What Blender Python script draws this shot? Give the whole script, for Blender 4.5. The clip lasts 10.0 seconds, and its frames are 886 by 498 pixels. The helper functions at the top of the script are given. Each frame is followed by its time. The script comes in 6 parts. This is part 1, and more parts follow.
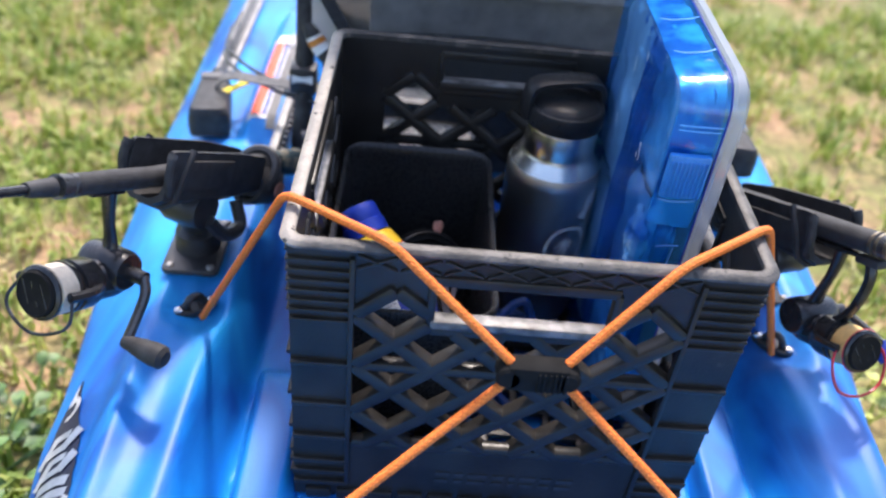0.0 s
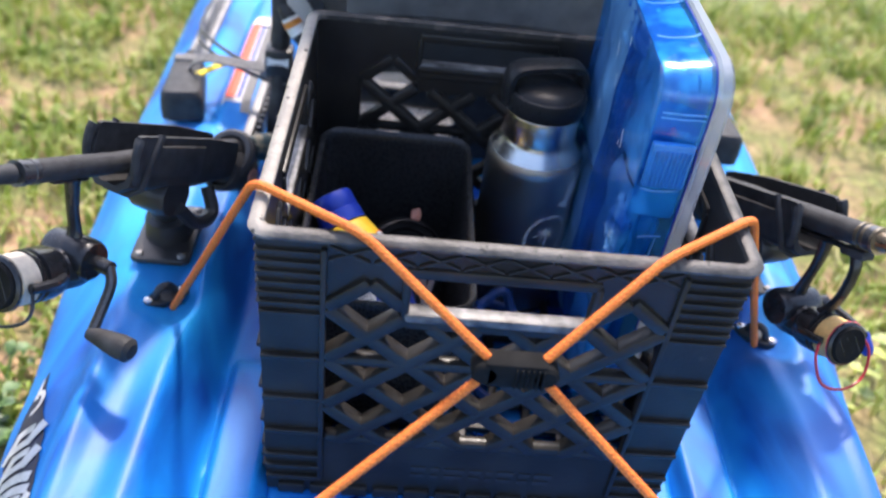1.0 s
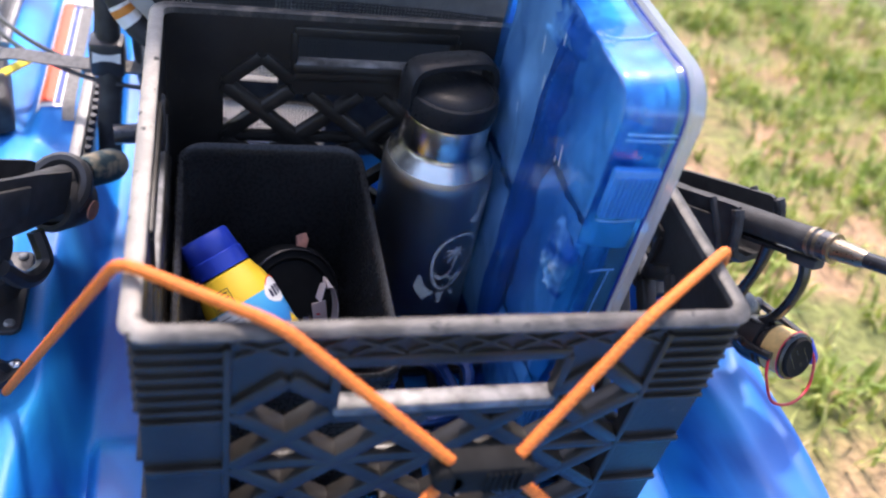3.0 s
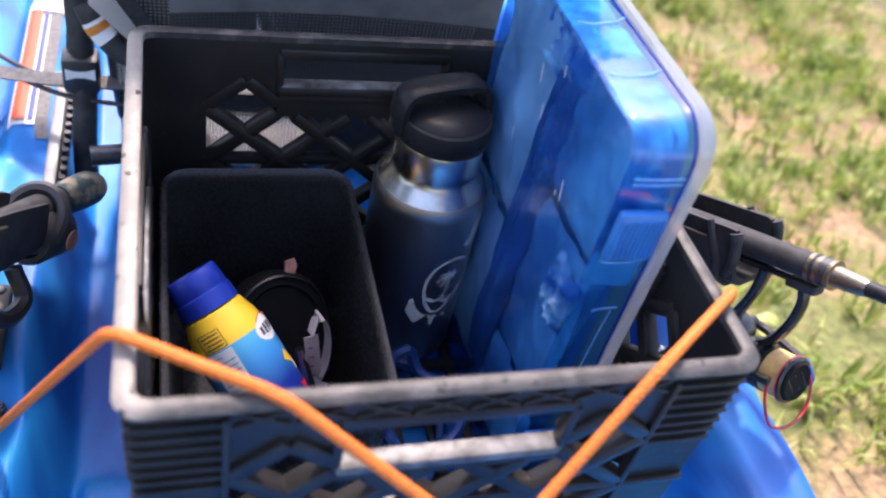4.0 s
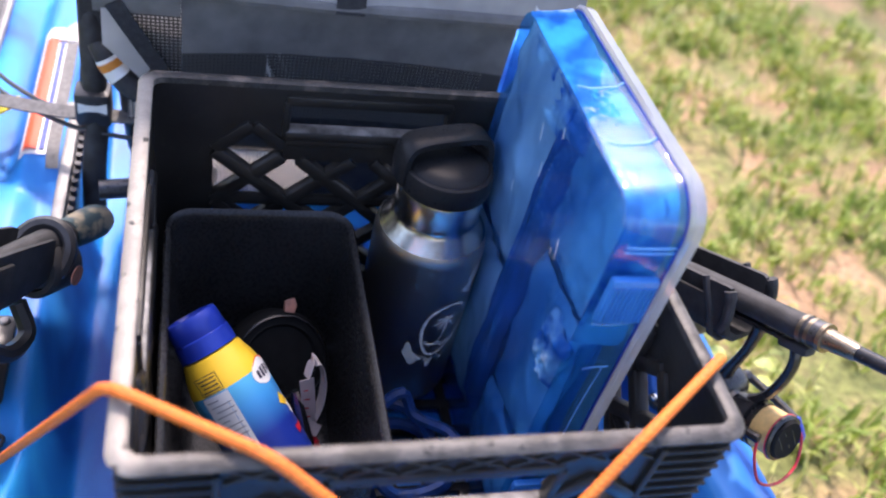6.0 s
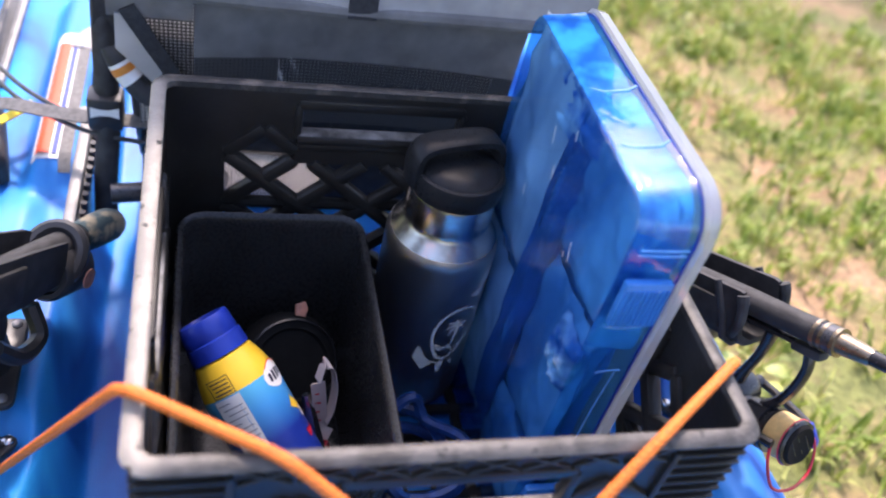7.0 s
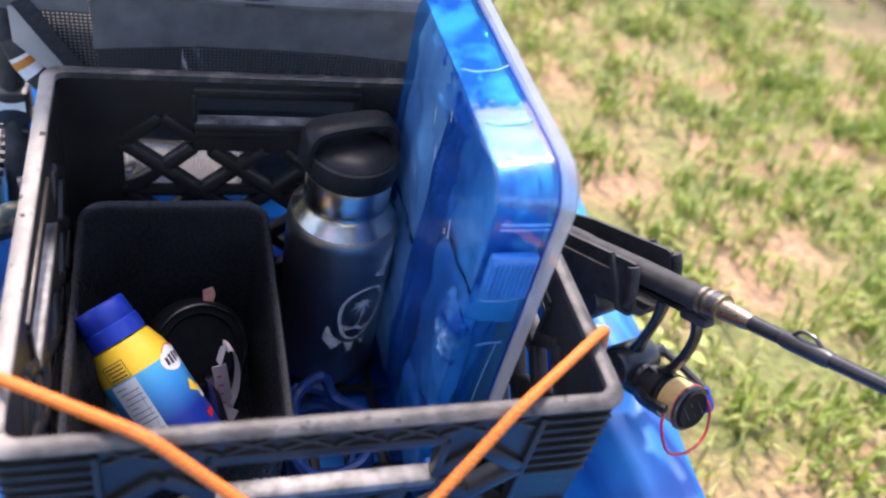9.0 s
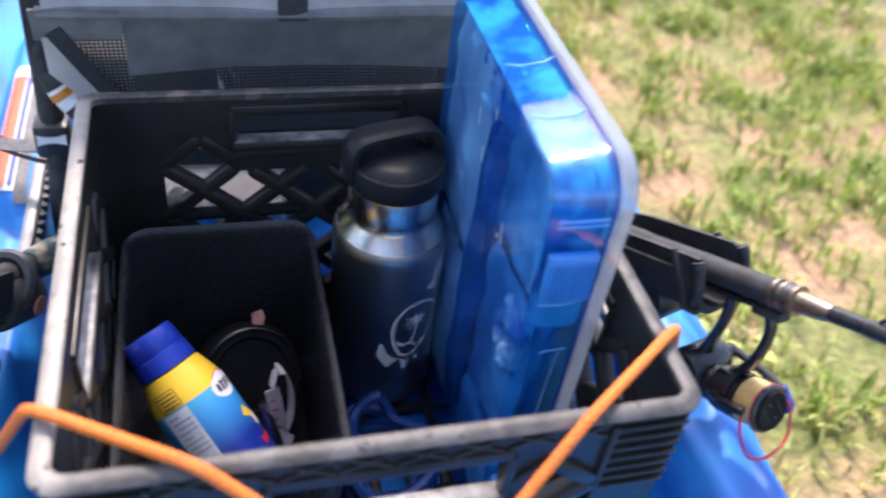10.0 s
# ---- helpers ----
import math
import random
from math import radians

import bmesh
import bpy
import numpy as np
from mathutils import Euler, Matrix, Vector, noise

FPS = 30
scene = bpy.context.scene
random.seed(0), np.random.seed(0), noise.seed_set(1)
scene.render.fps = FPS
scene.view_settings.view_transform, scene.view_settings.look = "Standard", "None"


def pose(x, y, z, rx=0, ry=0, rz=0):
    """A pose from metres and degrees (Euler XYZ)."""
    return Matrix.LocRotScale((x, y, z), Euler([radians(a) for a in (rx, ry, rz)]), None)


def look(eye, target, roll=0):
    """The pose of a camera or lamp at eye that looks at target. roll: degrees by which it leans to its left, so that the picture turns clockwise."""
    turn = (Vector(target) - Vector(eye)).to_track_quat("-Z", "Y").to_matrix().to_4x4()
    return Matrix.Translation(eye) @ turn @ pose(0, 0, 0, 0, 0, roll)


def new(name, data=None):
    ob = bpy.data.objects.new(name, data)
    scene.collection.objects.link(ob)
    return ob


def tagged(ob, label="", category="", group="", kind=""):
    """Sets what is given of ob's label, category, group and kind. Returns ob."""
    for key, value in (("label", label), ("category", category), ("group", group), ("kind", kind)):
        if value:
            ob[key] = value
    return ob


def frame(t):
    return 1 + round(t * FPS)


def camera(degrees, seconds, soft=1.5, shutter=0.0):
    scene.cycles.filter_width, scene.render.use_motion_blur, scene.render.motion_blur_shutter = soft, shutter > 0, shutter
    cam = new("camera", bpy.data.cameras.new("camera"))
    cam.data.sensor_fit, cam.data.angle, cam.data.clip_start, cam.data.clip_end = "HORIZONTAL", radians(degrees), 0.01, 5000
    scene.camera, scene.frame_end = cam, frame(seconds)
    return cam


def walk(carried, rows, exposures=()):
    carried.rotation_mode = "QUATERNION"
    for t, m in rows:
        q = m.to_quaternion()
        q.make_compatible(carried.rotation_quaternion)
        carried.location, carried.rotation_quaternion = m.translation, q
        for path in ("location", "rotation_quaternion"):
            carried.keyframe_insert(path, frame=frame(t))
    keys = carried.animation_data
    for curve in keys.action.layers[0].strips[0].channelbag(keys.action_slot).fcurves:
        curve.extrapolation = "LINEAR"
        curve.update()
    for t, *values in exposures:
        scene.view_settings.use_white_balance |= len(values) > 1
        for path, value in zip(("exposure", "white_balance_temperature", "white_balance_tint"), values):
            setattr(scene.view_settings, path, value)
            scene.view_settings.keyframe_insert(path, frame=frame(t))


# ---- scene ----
cam = camera(54.7, 10.0, 2.1, 0.5)
cam.data.dof.use_dof, cam.data.dof.focus_distance, cam.data.dof.aperture_fstop = True, 0.62, 4.4
PATH = [
    (0, (-0.084, -0.595, 0.622), (0.004, 0.961, -0.631), 6.6),
    (0.5, (-0.086, -0.572, 0.627), (0.03, 0.971, -0.64), 7.0),
    (1, (-0.077, -0.577, 0.614), (0.049, 0.956, -0.665), 7.7),
    (1.5, (-0.074, -0.6, 0.597), (0.086, 0.913, -0.702), 8.0),
    (2, (-0.095, -0.516, 0.594), (0.163, 0.959, -0.732), 8.6),
    (2.5, (-0.101, -0.457, 0.586), (0.287, 0.976, -0.754), 10.1),
    (2.7, (-0.111, -0.451, 0.58), (0.35, 0.979, -0.741), 12.0),
    (4, (-0.134, -0.396, 0.599), (0.445, 0.956, -0.757), 14.6),
    (4.5, (-0.131, -0.392, 0.602), (0.451, 0.966, -0.746), 15.1),
    (5, (-0.131, -0.392, 0.613), (0.446, 0.976, -0.727), 15.4),
    (6.5, (-0.128, -0.384, 0.626), (0.422, 0.999, -0.709), 15.7),
    (7, (-0.132, -0.387, 0.622), (0.412, 1.006, -0.706), 15.4),
    (7.5, (-0.126, -0.389, 0.624), (0.421, 1.007, -0.701), 15.7),
    (8, (-0.125, -0.391, 0.627), (0.425, 0.998, -0.703), 15.5),
    (8.5, (-0.118, -0.391, 0.636), (0.448, 0.98, -0.706), 16.3),
    (9, (-0.077, -0.412, 0.641), (0.515, 0.946, -0.703), 15.1),
    (9.5, (-0.078, -0.409, 0.638), (0.529, 0.966, -0.681), 14.1),
    (10, (-0.073, -0.398, 0.618), (0.414, 1.013, -0.713), 8.6),
]
walk(cam, [(t, look(eye, target, roll)) for t, eye, target, roll in PATH],
     exposures=((0.0, 1.52, 6530, 15), (2.5, 1.64, 6630, 18), (4.0, 1.68, 6690, 23), (8.5, 1.68, 6690, 23), (10.0, 1.70, 6520, 19)))

# ---- light ----
SUN_TO = Vector((0.07, 0.54, 0.83)).normalized()
world = bpy.data.worlds.new("world")
scene.world = world
world.use_nodes = True
wn = world.node_tree
sky = wn.nodes.new("ShaderNodeTexSky")
sky.sky_type, sky.sun_disc, sky.dust_density = "NISHITA", False, 2.2
sky.sun_elevation = math.asin(SUN_TO.z)
sky.sun_rotation = math.atan2(SUN_TO.x, SUN_TO.y)
wn.links.new(sky.outputs[0], wn.nodes["Background"].inputs[0])
wn.nodes["Background"].inputs[1].default_value = 0.15
sun = new("sun", bpy.data.lights.new("sun", "SUN"))
sun.data.energy, sun.data.angle, sun.data.color = 2.0, radians(5), (1.0, 0.92, 0.82)
sun.matrix_world = look(SUN_TO * 5, (0, 0, 0))


# ---- materials ----
def material(name, base, rough=0.5, metal=0.0, vary=0.25, scale=30.0, bump=0.15, fine=400.0, spec=0.5, stretch=(1, 1, 1), coat=0.0, second=None, dirt=None, edge=(0.35, 0.68)):
    """A surface with grain at two scales; second: another colour mixed in by patches; dirt: colour of sparse scuffs."""
    m = bpy.data.materials.new(name)
    m.use_nodes = True
    t = m.node_tree
    n, l = t.nodes, t.links
    p = n["Principled BSDF"]
    co = n.new("ShaderNodeTexCoord")
    mp = n.new("ShaderNodeMapping")
    mp.inputs["Scale"].default_value = stretch
    l.new(co.outputs["Object"], mp.inputs[0])
    big, small = n.new("ShaderNodeTexNoise"), n.new("ShaderNodeTexNoise")
    for q, sc in ((big, scale), (small, fine)):
        q.inputs["Scale"].default_value = sc
        q.inputs["Detail"].default_value = 5
        l.new(mp.outputs[0], q.inputs["Vector"])
    ramp = n.new("ShaderNodeValToRGB")
    lo = [c * (1 - vary) for c in base]
    hi = [min(1, c * (1 + vary)) for c in (second or base)]
    ramp.color_ramp.elements[0].position, ramp.color_ramp.elements[1].position = edge
    ramp.color_ramp.elements[0].color, ramp.color_ramp.elements[1].color = (*lo, 1), (*hi, 1)
    l.new(big.outputs[0], ramp.inputs[0])
    col = ramp.outputs[0]
    if dirt:
        sc = n.new("ShaderNodeTexNoise")
        sc.inputs["Scale"].default_value, sc.inputs["Detail"].default_value = scale * 2.3, 9
        sc.inputs["Roughness"].default_value = 0.75
        l.new(mp.outputs[0], sc.inputs["Vector"])
        thr = n.new("ShaderNodeValToRGB")
        thr.color_ramp.elements[0].position, thr.color_ramp.elements[1].position = 0.60, 0.70
        l.new(sc.outputs[0], thr.inputs[0])
        mx = n.new("ShaderNodeMix")
        mx.data_type = "RGBA"
        l.new(thr.outputs[0], mx.inputs[0])
        l.new(col, mx.inputs[6])
        mx.inputs[7].default_value = (*dirt, 1)
        col = mx.outputs[2]
    l.new(col, p.inputs["Base Color"])
    rr = n.new("ShaderNodeMapRange")
    rr.inputs["To Min"].default_value, rr.inputs["To Max"].default_value = max(0.02, rough - 0.1), min(1, rough + 0.1)
    l.new(small.outputs[0], rr.inputs[0])
    l.new(rr.outputs[0], p.inputs["Roughness"])
    p.inputs["Metallic"].default_value = metal
    p.inputs["Specular IOR Level"].default_value = spec
    p.inputs["Coat Weight"].default_value = coat
    if bump:
        b = n.new("ShaderNodeBump")
        b.inputs["Strength"].default_value, b.inputs["Distance"].default_value = bump, 0.001
        l.new(small.outputs[0], b.inputs["Height"])
        l.new(b.outputs[0], p.inputs["Normal"])
    return m


def tinted(name, colour, gloss_rough=0.12, clear=0.6, milk=(0.5, 0.6, 0.8), gloss=0.09):
    """Thin translucent plastic: light passes tinted, part of it scatters, and the skin is glossy."""
    m = bpy.data.materials.new(name)
    m.use_nodes = True
    t = m.node_tree
    n, l = t.nodes, t.links
    out = n["Material Output"]
    p = n["Principled BSDF"]
    co = n.new("ShaderNodeTexCoord")
    no = n.new("ShaderNodeTexNoise")
    no.inputs["Scale"].default_value, no.inputs["Detail"].default_value = 18, 4
    l.new(co.outputs["Object"], no.inputs["Vector"])
    rp = n.new("ShaderNodeValToRGB")
    rp.color_ramp.elements[0].color = (*[c * 0.55 for c in milk], 1)
    rp.color_ramp.elements[1].color = (*milk, 1)
    l.new(no.outputs[0], rp.inputs[0])
    l.new(rp.outputs[0], p.inputs["Base Color"])
    p.inputs["Roughness"].default_value = gloss_rough
    tl = n.new("ShaderNodeBsdfTranslucent")
    l.new(rp.outputs[0], tl.inputs[0])
    tr = n.new("ShaderNodeBsdfTransparent")
    tr.inputs[0].default_value = (*colour, 1)
    gl = n.new("ShaderNodeBsdfGlossy")
    gl.inputs["Roughness"].default_value = gloss_rough
    solid = n.new("ShaderNodeMixShader")
    solid.inputs[0].default_value = 0.45
    l.new(p.outputs[0], solid.inputs[1])
    l.new(tl.outputs[0], solid.inputs[2])
    a = n.new("ShaderNodeMixShader")
    a.inputs[0].default_value = clear
    l.new(solid.outputs[0], a.inputs[1])
    l.new(tr.outputs[0], a.inputs[2])
    b = n.new("ShaderNodeMixShader")
    bp = n.new("ShaderNodeBump")
    bp.inputs["Strength"].default_value, bp.inputs["Distance"].default_value = 0.55, 0.005
    l.new(no.outputs[0], bp.inputs["Height"])
    l.new(bp.outputs[0], gl.inputs["Normal"])
    b.inputs[0].default_value = gloss
    l.new(a.outputs[0], b.inputs[1])
    l.new(gl.outputs[0], b.inputs[2])
    l.new(b.outputs[0], out.inputs[0])
    return m


def camo():
    """Moulded polyethylene with swirls of azure, deep blue and pale lavender running along the hull."""
    m = bpy.data.materials.new("blue_camo_plastic")
    m.use_nodes = True
    n, l = m.node_tree.nodes, m.node_tree.links
    p = n["Principled BSDF"]
    co = n.new("ShaderNodeTexCoord")
    mp = n.new("ShaderNodeMapping")
    mp.inputs["Scale"].default_value = (1.0, 0.42, 1.0)
    mp.inputs["Location"].default_value = (0.35, 0.1, 0.0)
    l.new(co.outputs["Object"], mp.inputs[0])
    a, b, f = (n.new("ShaderNodeTexNoise") for _ in range(3))
    for q, sc, de, di in ((a, 9.0, 3, 1.4), (b, 4.6, 3, 1.0), (f, 500, 3, 0)):
        q.inputs["Scale"].default_value, q.inputs["Detail"].default_value, q.inputs["Distortion"].default_value = sc, de, di
        l.new(mp.outputs[0], q.inputs["Vector"])
    r1 = n.new("ShaderNodeValToRGB")
    e = r1.color_ramp
    e.elements[0].position, e.elements[0].color = 0.34, (0.003, 0.070, 0.36, 1)
    e.elements[1].position, e.elements[1].color = 0.70, (0.010, 0.32, 0.76, 1)
    mid = e.elements.new(0.50)
    mid.color = (0.003, 0.19, 0.60, 1)
    l.new(a.outputs[0], r1.inputs[0])
    r2 = n.new("ShaderNodeValToRGB")
    r2.color_ramp.elements[0].position, r2.color_ramp.elements[1].position = 0.53, 0.70
    r2.color_ramp.elements[0].color, r2.color_ramp.elements[1].color = (0, 0, 0, 1), (0.26, 0.26, 0.26, 1)
    sep, bias = n.new("ShaderNodeSeparateXYZ"), n.new("ShaderNodeMath")
    l.new(co.outputs["Object"], sep.inputs[0])
    bias.operation = "MULTIPLY_ADD"
    bias.inputs[1].default_value = -0.12
    l.new(sep.outputs[0], bias.inputs[0])
    l.new(b.outputs[0], bias.inputs[2])
    l.new(bias.outputs[0], r2.inputs[0])
    mx = n.new("ShaderNodeMix")
    mx.data_type = "RGBA"
    l.new(r2.outputs[0], mx.inputs[0])
    l.new(r1.outputs[0], mx.inputs[6])
    mx.inputs[7].default_value = (0.17, 0.42, 0.84, 1)
    l.new(mx.outputs[2], p.inputs["Base Color"])
    p.inputs["Roughness"].default_value = 0.46
    p.inputs["Specular IOR Level"].default_value = 0.35
    bp = n.new("ShaderNodeBump")
    bp.inputs["Strength"].default_value, bp.inputs["Distance"].default_value = 0.12, 0.001
    l.new(f.outputs[0], bp.inputs["Height"])
    l.new(bp.outputs[0], p.inputs["Normal"])
    return m


def soil():
    """Lawn soil: dry thatch, clay and moss in patches."""
    m = bpy.data.materials.new("lawn_soil")
    m.use_nodes = True
    n, l = m.node_tree.nodes, m.node_tree.links
    p = n["Principled BSDF"]
    co = n.new("ShaderNodeTexCoord")
    a, f = n.new("ShaderNodeTexNoise"), n.new("ShaderNodeTexNoise")
    for q, sc, de in ((a, 8.0, 6), (f, 70, 6)):
        q.inputs["Scale"].default_value, q.inputs["Detail"].default_value = sc, de
        l.new(co.outputs["Object"], q.inputs["Vector"])
    r = n.new("ShaderNodeValToRGB")
    e = r.color_ramp
    e.elements[0].position, e.elements[0].color = 0.36, (0.18, 0.20, 0.065, 1)
    e.elements[1].position, e.elements[1].color = 0.62, (0.41, 0.265, 0.16, 1)
    e.elements.new(0.5).color = (0.29, 0.23, 0.11, 1)
    l.new(a.outputs[0], r.inputs[0])
    r2 = n.new("ShaderNodeValToRGB")
    r2.color_ramp.elements[0].color, r2.color_ramp.elements[1].color = (0.5, 0.5, 0.5, 1), (1.25, 1.22, 1.15, 1)
    r2.color_ramp.elements[0].position, r2.color_ramp.elements[1].position = 0.3, 0.7
    l.new(f.outputs[0], r2.inputs[0])
    mx = n.new("ShaderNodeMix")
    mx.data_type, mx.blend_type = "RGBA", "MULTIPLY"
    mx.inputs[0].default_value = 1
    l.new(r.outputs[0], mx.inputs[6])
    l.new(r2.outputs[0], mx.inputs[7])
    # one ragged patch of darker brown around (1.88, 1.58)
    spot = n.new("ShaderNodeMapping")
    spot.inputs["Location"].default_value = (-1.88, -1.58, 0.0)
    l.new(co.outputs["Object"], spot.inputs[0])
    far = n.new("ShaderNodeVectorMath")
    far.operation = "LENGTH"
    l.new(spot.outputs[0], far.inputs[0])
    dark_soil = n.new("ShaderNodeMapRange")
    dark_soil.inputs["From Min"].default_value, dark_soil.inputs["From Max"].default_value = 1.72, 1.22
    ragged, uneven = n.new("ShaderNodeTexNoise"), n.new("ShaderNodeMath")
    ragged.inputs["Scale"].default_value, ragged.inputs["Detail"].default_value = 2.6, 5
    l.new(co.outputs["Object"], ragged.inputs["Vector"])
    uneven.operation = "MULTIPLY_ADD"
    uneven.inputs[1].default_value = 1.6
    l.new(ragged.outputs[0], uneven.inputs[0])
    l.new(far.outputs["Value"], uneven.inputs[2])
    l.new(uneven.outputs[0], dark_soil.inputs[0])
    mw = n.new("ShaderNodeMix")
    mw.data_type = "RGBA"
    l.new(dark_soil.outputs[0], mw.inputs[0])
    l.new(mx.outputs[2], mw.inputs[6])
    mw.inputs[7].default_value = (0.105, 0.088, 0.044, 1)
    l.new(mw.outputs[2], p.inputs["Base Color"])
    p.inputs["Roughness"].default_value = 0.95
    bp = n.new("ShaderNodeBump")
    bp.inputs["Strength"].default_value, bp.inputs["Distance"].default_value = 0.8, 0.01
    l.new(f.outputs[0], bp.inputs["Height"])
    l.new(bp.outputs[0], p.inputs["Normal"])
    return m


def grass_material():
    m = bpy.data.materials.new("grass_blades")
    m.use_nodes = True
    n, l = m.node_tree.nodes, m.node_tree.links
    p = n["Principled BSDF"]
    g = n.new("ShaderNodeNewGeometry")
    r = n.new("ShaderNodeValToRGB")
    e = r.color_ramp
    e.elements[0].color = (0.14, 0.22, 0.034, 1)
    e.elements[1].color = (0.50, 0.40, 0.23, 1)
    e.elements.new(0.45).color = (0.28, 0.37, 0.06, 1)
    e.elements.new(0.84).color = (0.45, 0.46, 0.14, 1)
    co, patch = n.new("ShaderNodeTexCoord"), n.new("ShaderNodeTexNoise")
    patch.inputs["Scale"].default_value, patch.inputs["Detail"].default_value = 13, 3
    l.new(co.outputs["Object"], patch.inputs["Vector"])
    wide = n.new("ShaderNodeMapRange")
    wide.inputs["From Min"].default_value, wide.inputs["From Max"].default_value = 0.34, 0.66
    wide.inputs["To Min"].default_value, wide.inputs["To Max"].default_value = -0.22, 0.50
    l.new(patch.outputs[0], wide.inputs[0])
    own = n.new("ShaderNodeMath")
    own.operation = "MULTIPLY_ADD"
    own.inputs[1].default_value = 0.62
    l.new(g.outputs["Random Per Island"], own.inputs[0])
    l.new(wide.outputs[0], own.inputs[2])
    l.new(own.outputs[0], r.inputs[0])
    l.new(r.outputs[0], p.inputs["Base Color"])
    p.inputs["Roughness"].default_value = 0.5
    tl = n.new("ShaderNodeBsdfTranslucent")
    l.new(r.outputs[0], tl.inputs[0])
    mx = n.new("ShaderNodeMixShader")
    mx.inputs[0].default_value = 0.35
    l.new(p.outputs[0], mx.inputs[1])
    l.new(tl.outputs[0], mx.inputs[2])
    l.new(mx.outputs[0], n["Material Output"].inputs[0])
    return m


def mesh_cloth(name, base, pitch=0.0022, open_part=0.30, eyelet=None):
    """Woven open mesh: small holes between the threads let light and view through; eyelet: dark colour painted in the
    holes instead.
    """
    m = bpy.data.materials.new(name)
    m.use_nodes = True
    n, l = m.node_tree.nodes, m.node_tree.links
    p = n["Principled BSDF"]
    p.inputs["Base Color"].default_value = (*base, 1)
    p.inputs["Roughness"].default_value = 0.7
    co = n.new("ShaderNodeTexCoord")
    last = co.outputs["Object"]
    for op, val in (("MULTIPLY", (1 / pitch, 0, 1 / pitch)), ("FRACTION", None), ("SUBTRACT", (0.5, 0, 0.5)), ("LENGTH", None)):
        v = n.new("ShaderNodeVectorMath")
        v.operation = op
        l.new(last, v.inputs[0])
        if val:
            v.inputs[1].default_value = val
        last = v.outputs["Value"] if op == "LENGTH" else v.outputs["Vector"]
    c = n.new("ShaderNodeMath")
    c.operation = "LESS_THAN"
    c.inputs[1].default_value = open_part
    l.new(last, c.inputs[0])
    mx = n.new("ShaderNodeMixShader")
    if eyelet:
        # dark dots painted in place of open holes; daylight glows through the threads
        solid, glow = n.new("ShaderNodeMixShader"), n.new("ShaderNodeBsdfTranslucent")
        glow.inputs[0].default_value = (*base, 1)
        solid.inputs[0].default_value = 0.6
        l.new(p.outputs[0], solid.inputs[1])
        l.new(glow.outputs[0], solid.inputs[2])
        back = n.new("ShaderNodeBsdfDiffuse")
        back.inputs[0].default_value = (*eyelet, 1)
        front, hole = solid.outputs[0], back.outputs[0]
    else:
        front, hole = p.outputs[0], n.new("ShaderNodeBsdfTransparent").outputs[0]
    l.new(c.outputs[0], mx.inputs[0])
    l.new(front, mx.inputs[1])
    l.new(hole, mx.inputs[2])
    l.new(mx.outputs[0], n["Material Output"].inputs[0])
    return m


def braid():
    """Braided orange sheath: raised strands with darker gaps."""
    m = bpy.data.materials.new("orange_braided_cord")
    m.use_nodes = True
    n, l = m.node_tree.nodes, m.node_tree.links
    p = n["Principled BSDF"]
    co = n.new("ShaderNodeTexCoord")
    v = n.new("ShaderNodeTexVoronoi")
    v.inputs["Scale"].default_value, v.inputs["Randomness"].default_value = 520, 0.35
    l.new(co.outputs["Object"], v.inputs["Vector"])
    r = n.new("ShaderNodeValToRGB")
    r.color_ramp.elements[0].position, r.color_ramp.elements[0].color = 0.15, (0.94, 0.26, 0.03, 1)
    r.color_ramp.elements[1].position, r.color_ramp.elements[1].color = 0.75, (0.62, 0.11, 0.01, 1)
    l.new(v.outputs["Distance"], r.inputs[0])
    l.new(r.outputs[0], p.inputs["Base Color"])
    p.inputs["Roughness"].default_value = 0.6
    b = n.new("ShaderNodeBump")
    b.invert = True
    b.inputs["Strength"].default_value, b.inputs["Distance"].default_value = 0.8, 0.001
    l.new(v.outputs["Distance"], b.inputs["Height"])
    l.new(b.outputs[0], p.inputs["Normal"])
    return m


CRATE = material("crate_plastic", (0.0245, 0.0222, 0.0200), 0.34, vary=0.3, scale=25, bump=0.22, dirt=(0.044, 0.038, 0.033), spec=0.34)


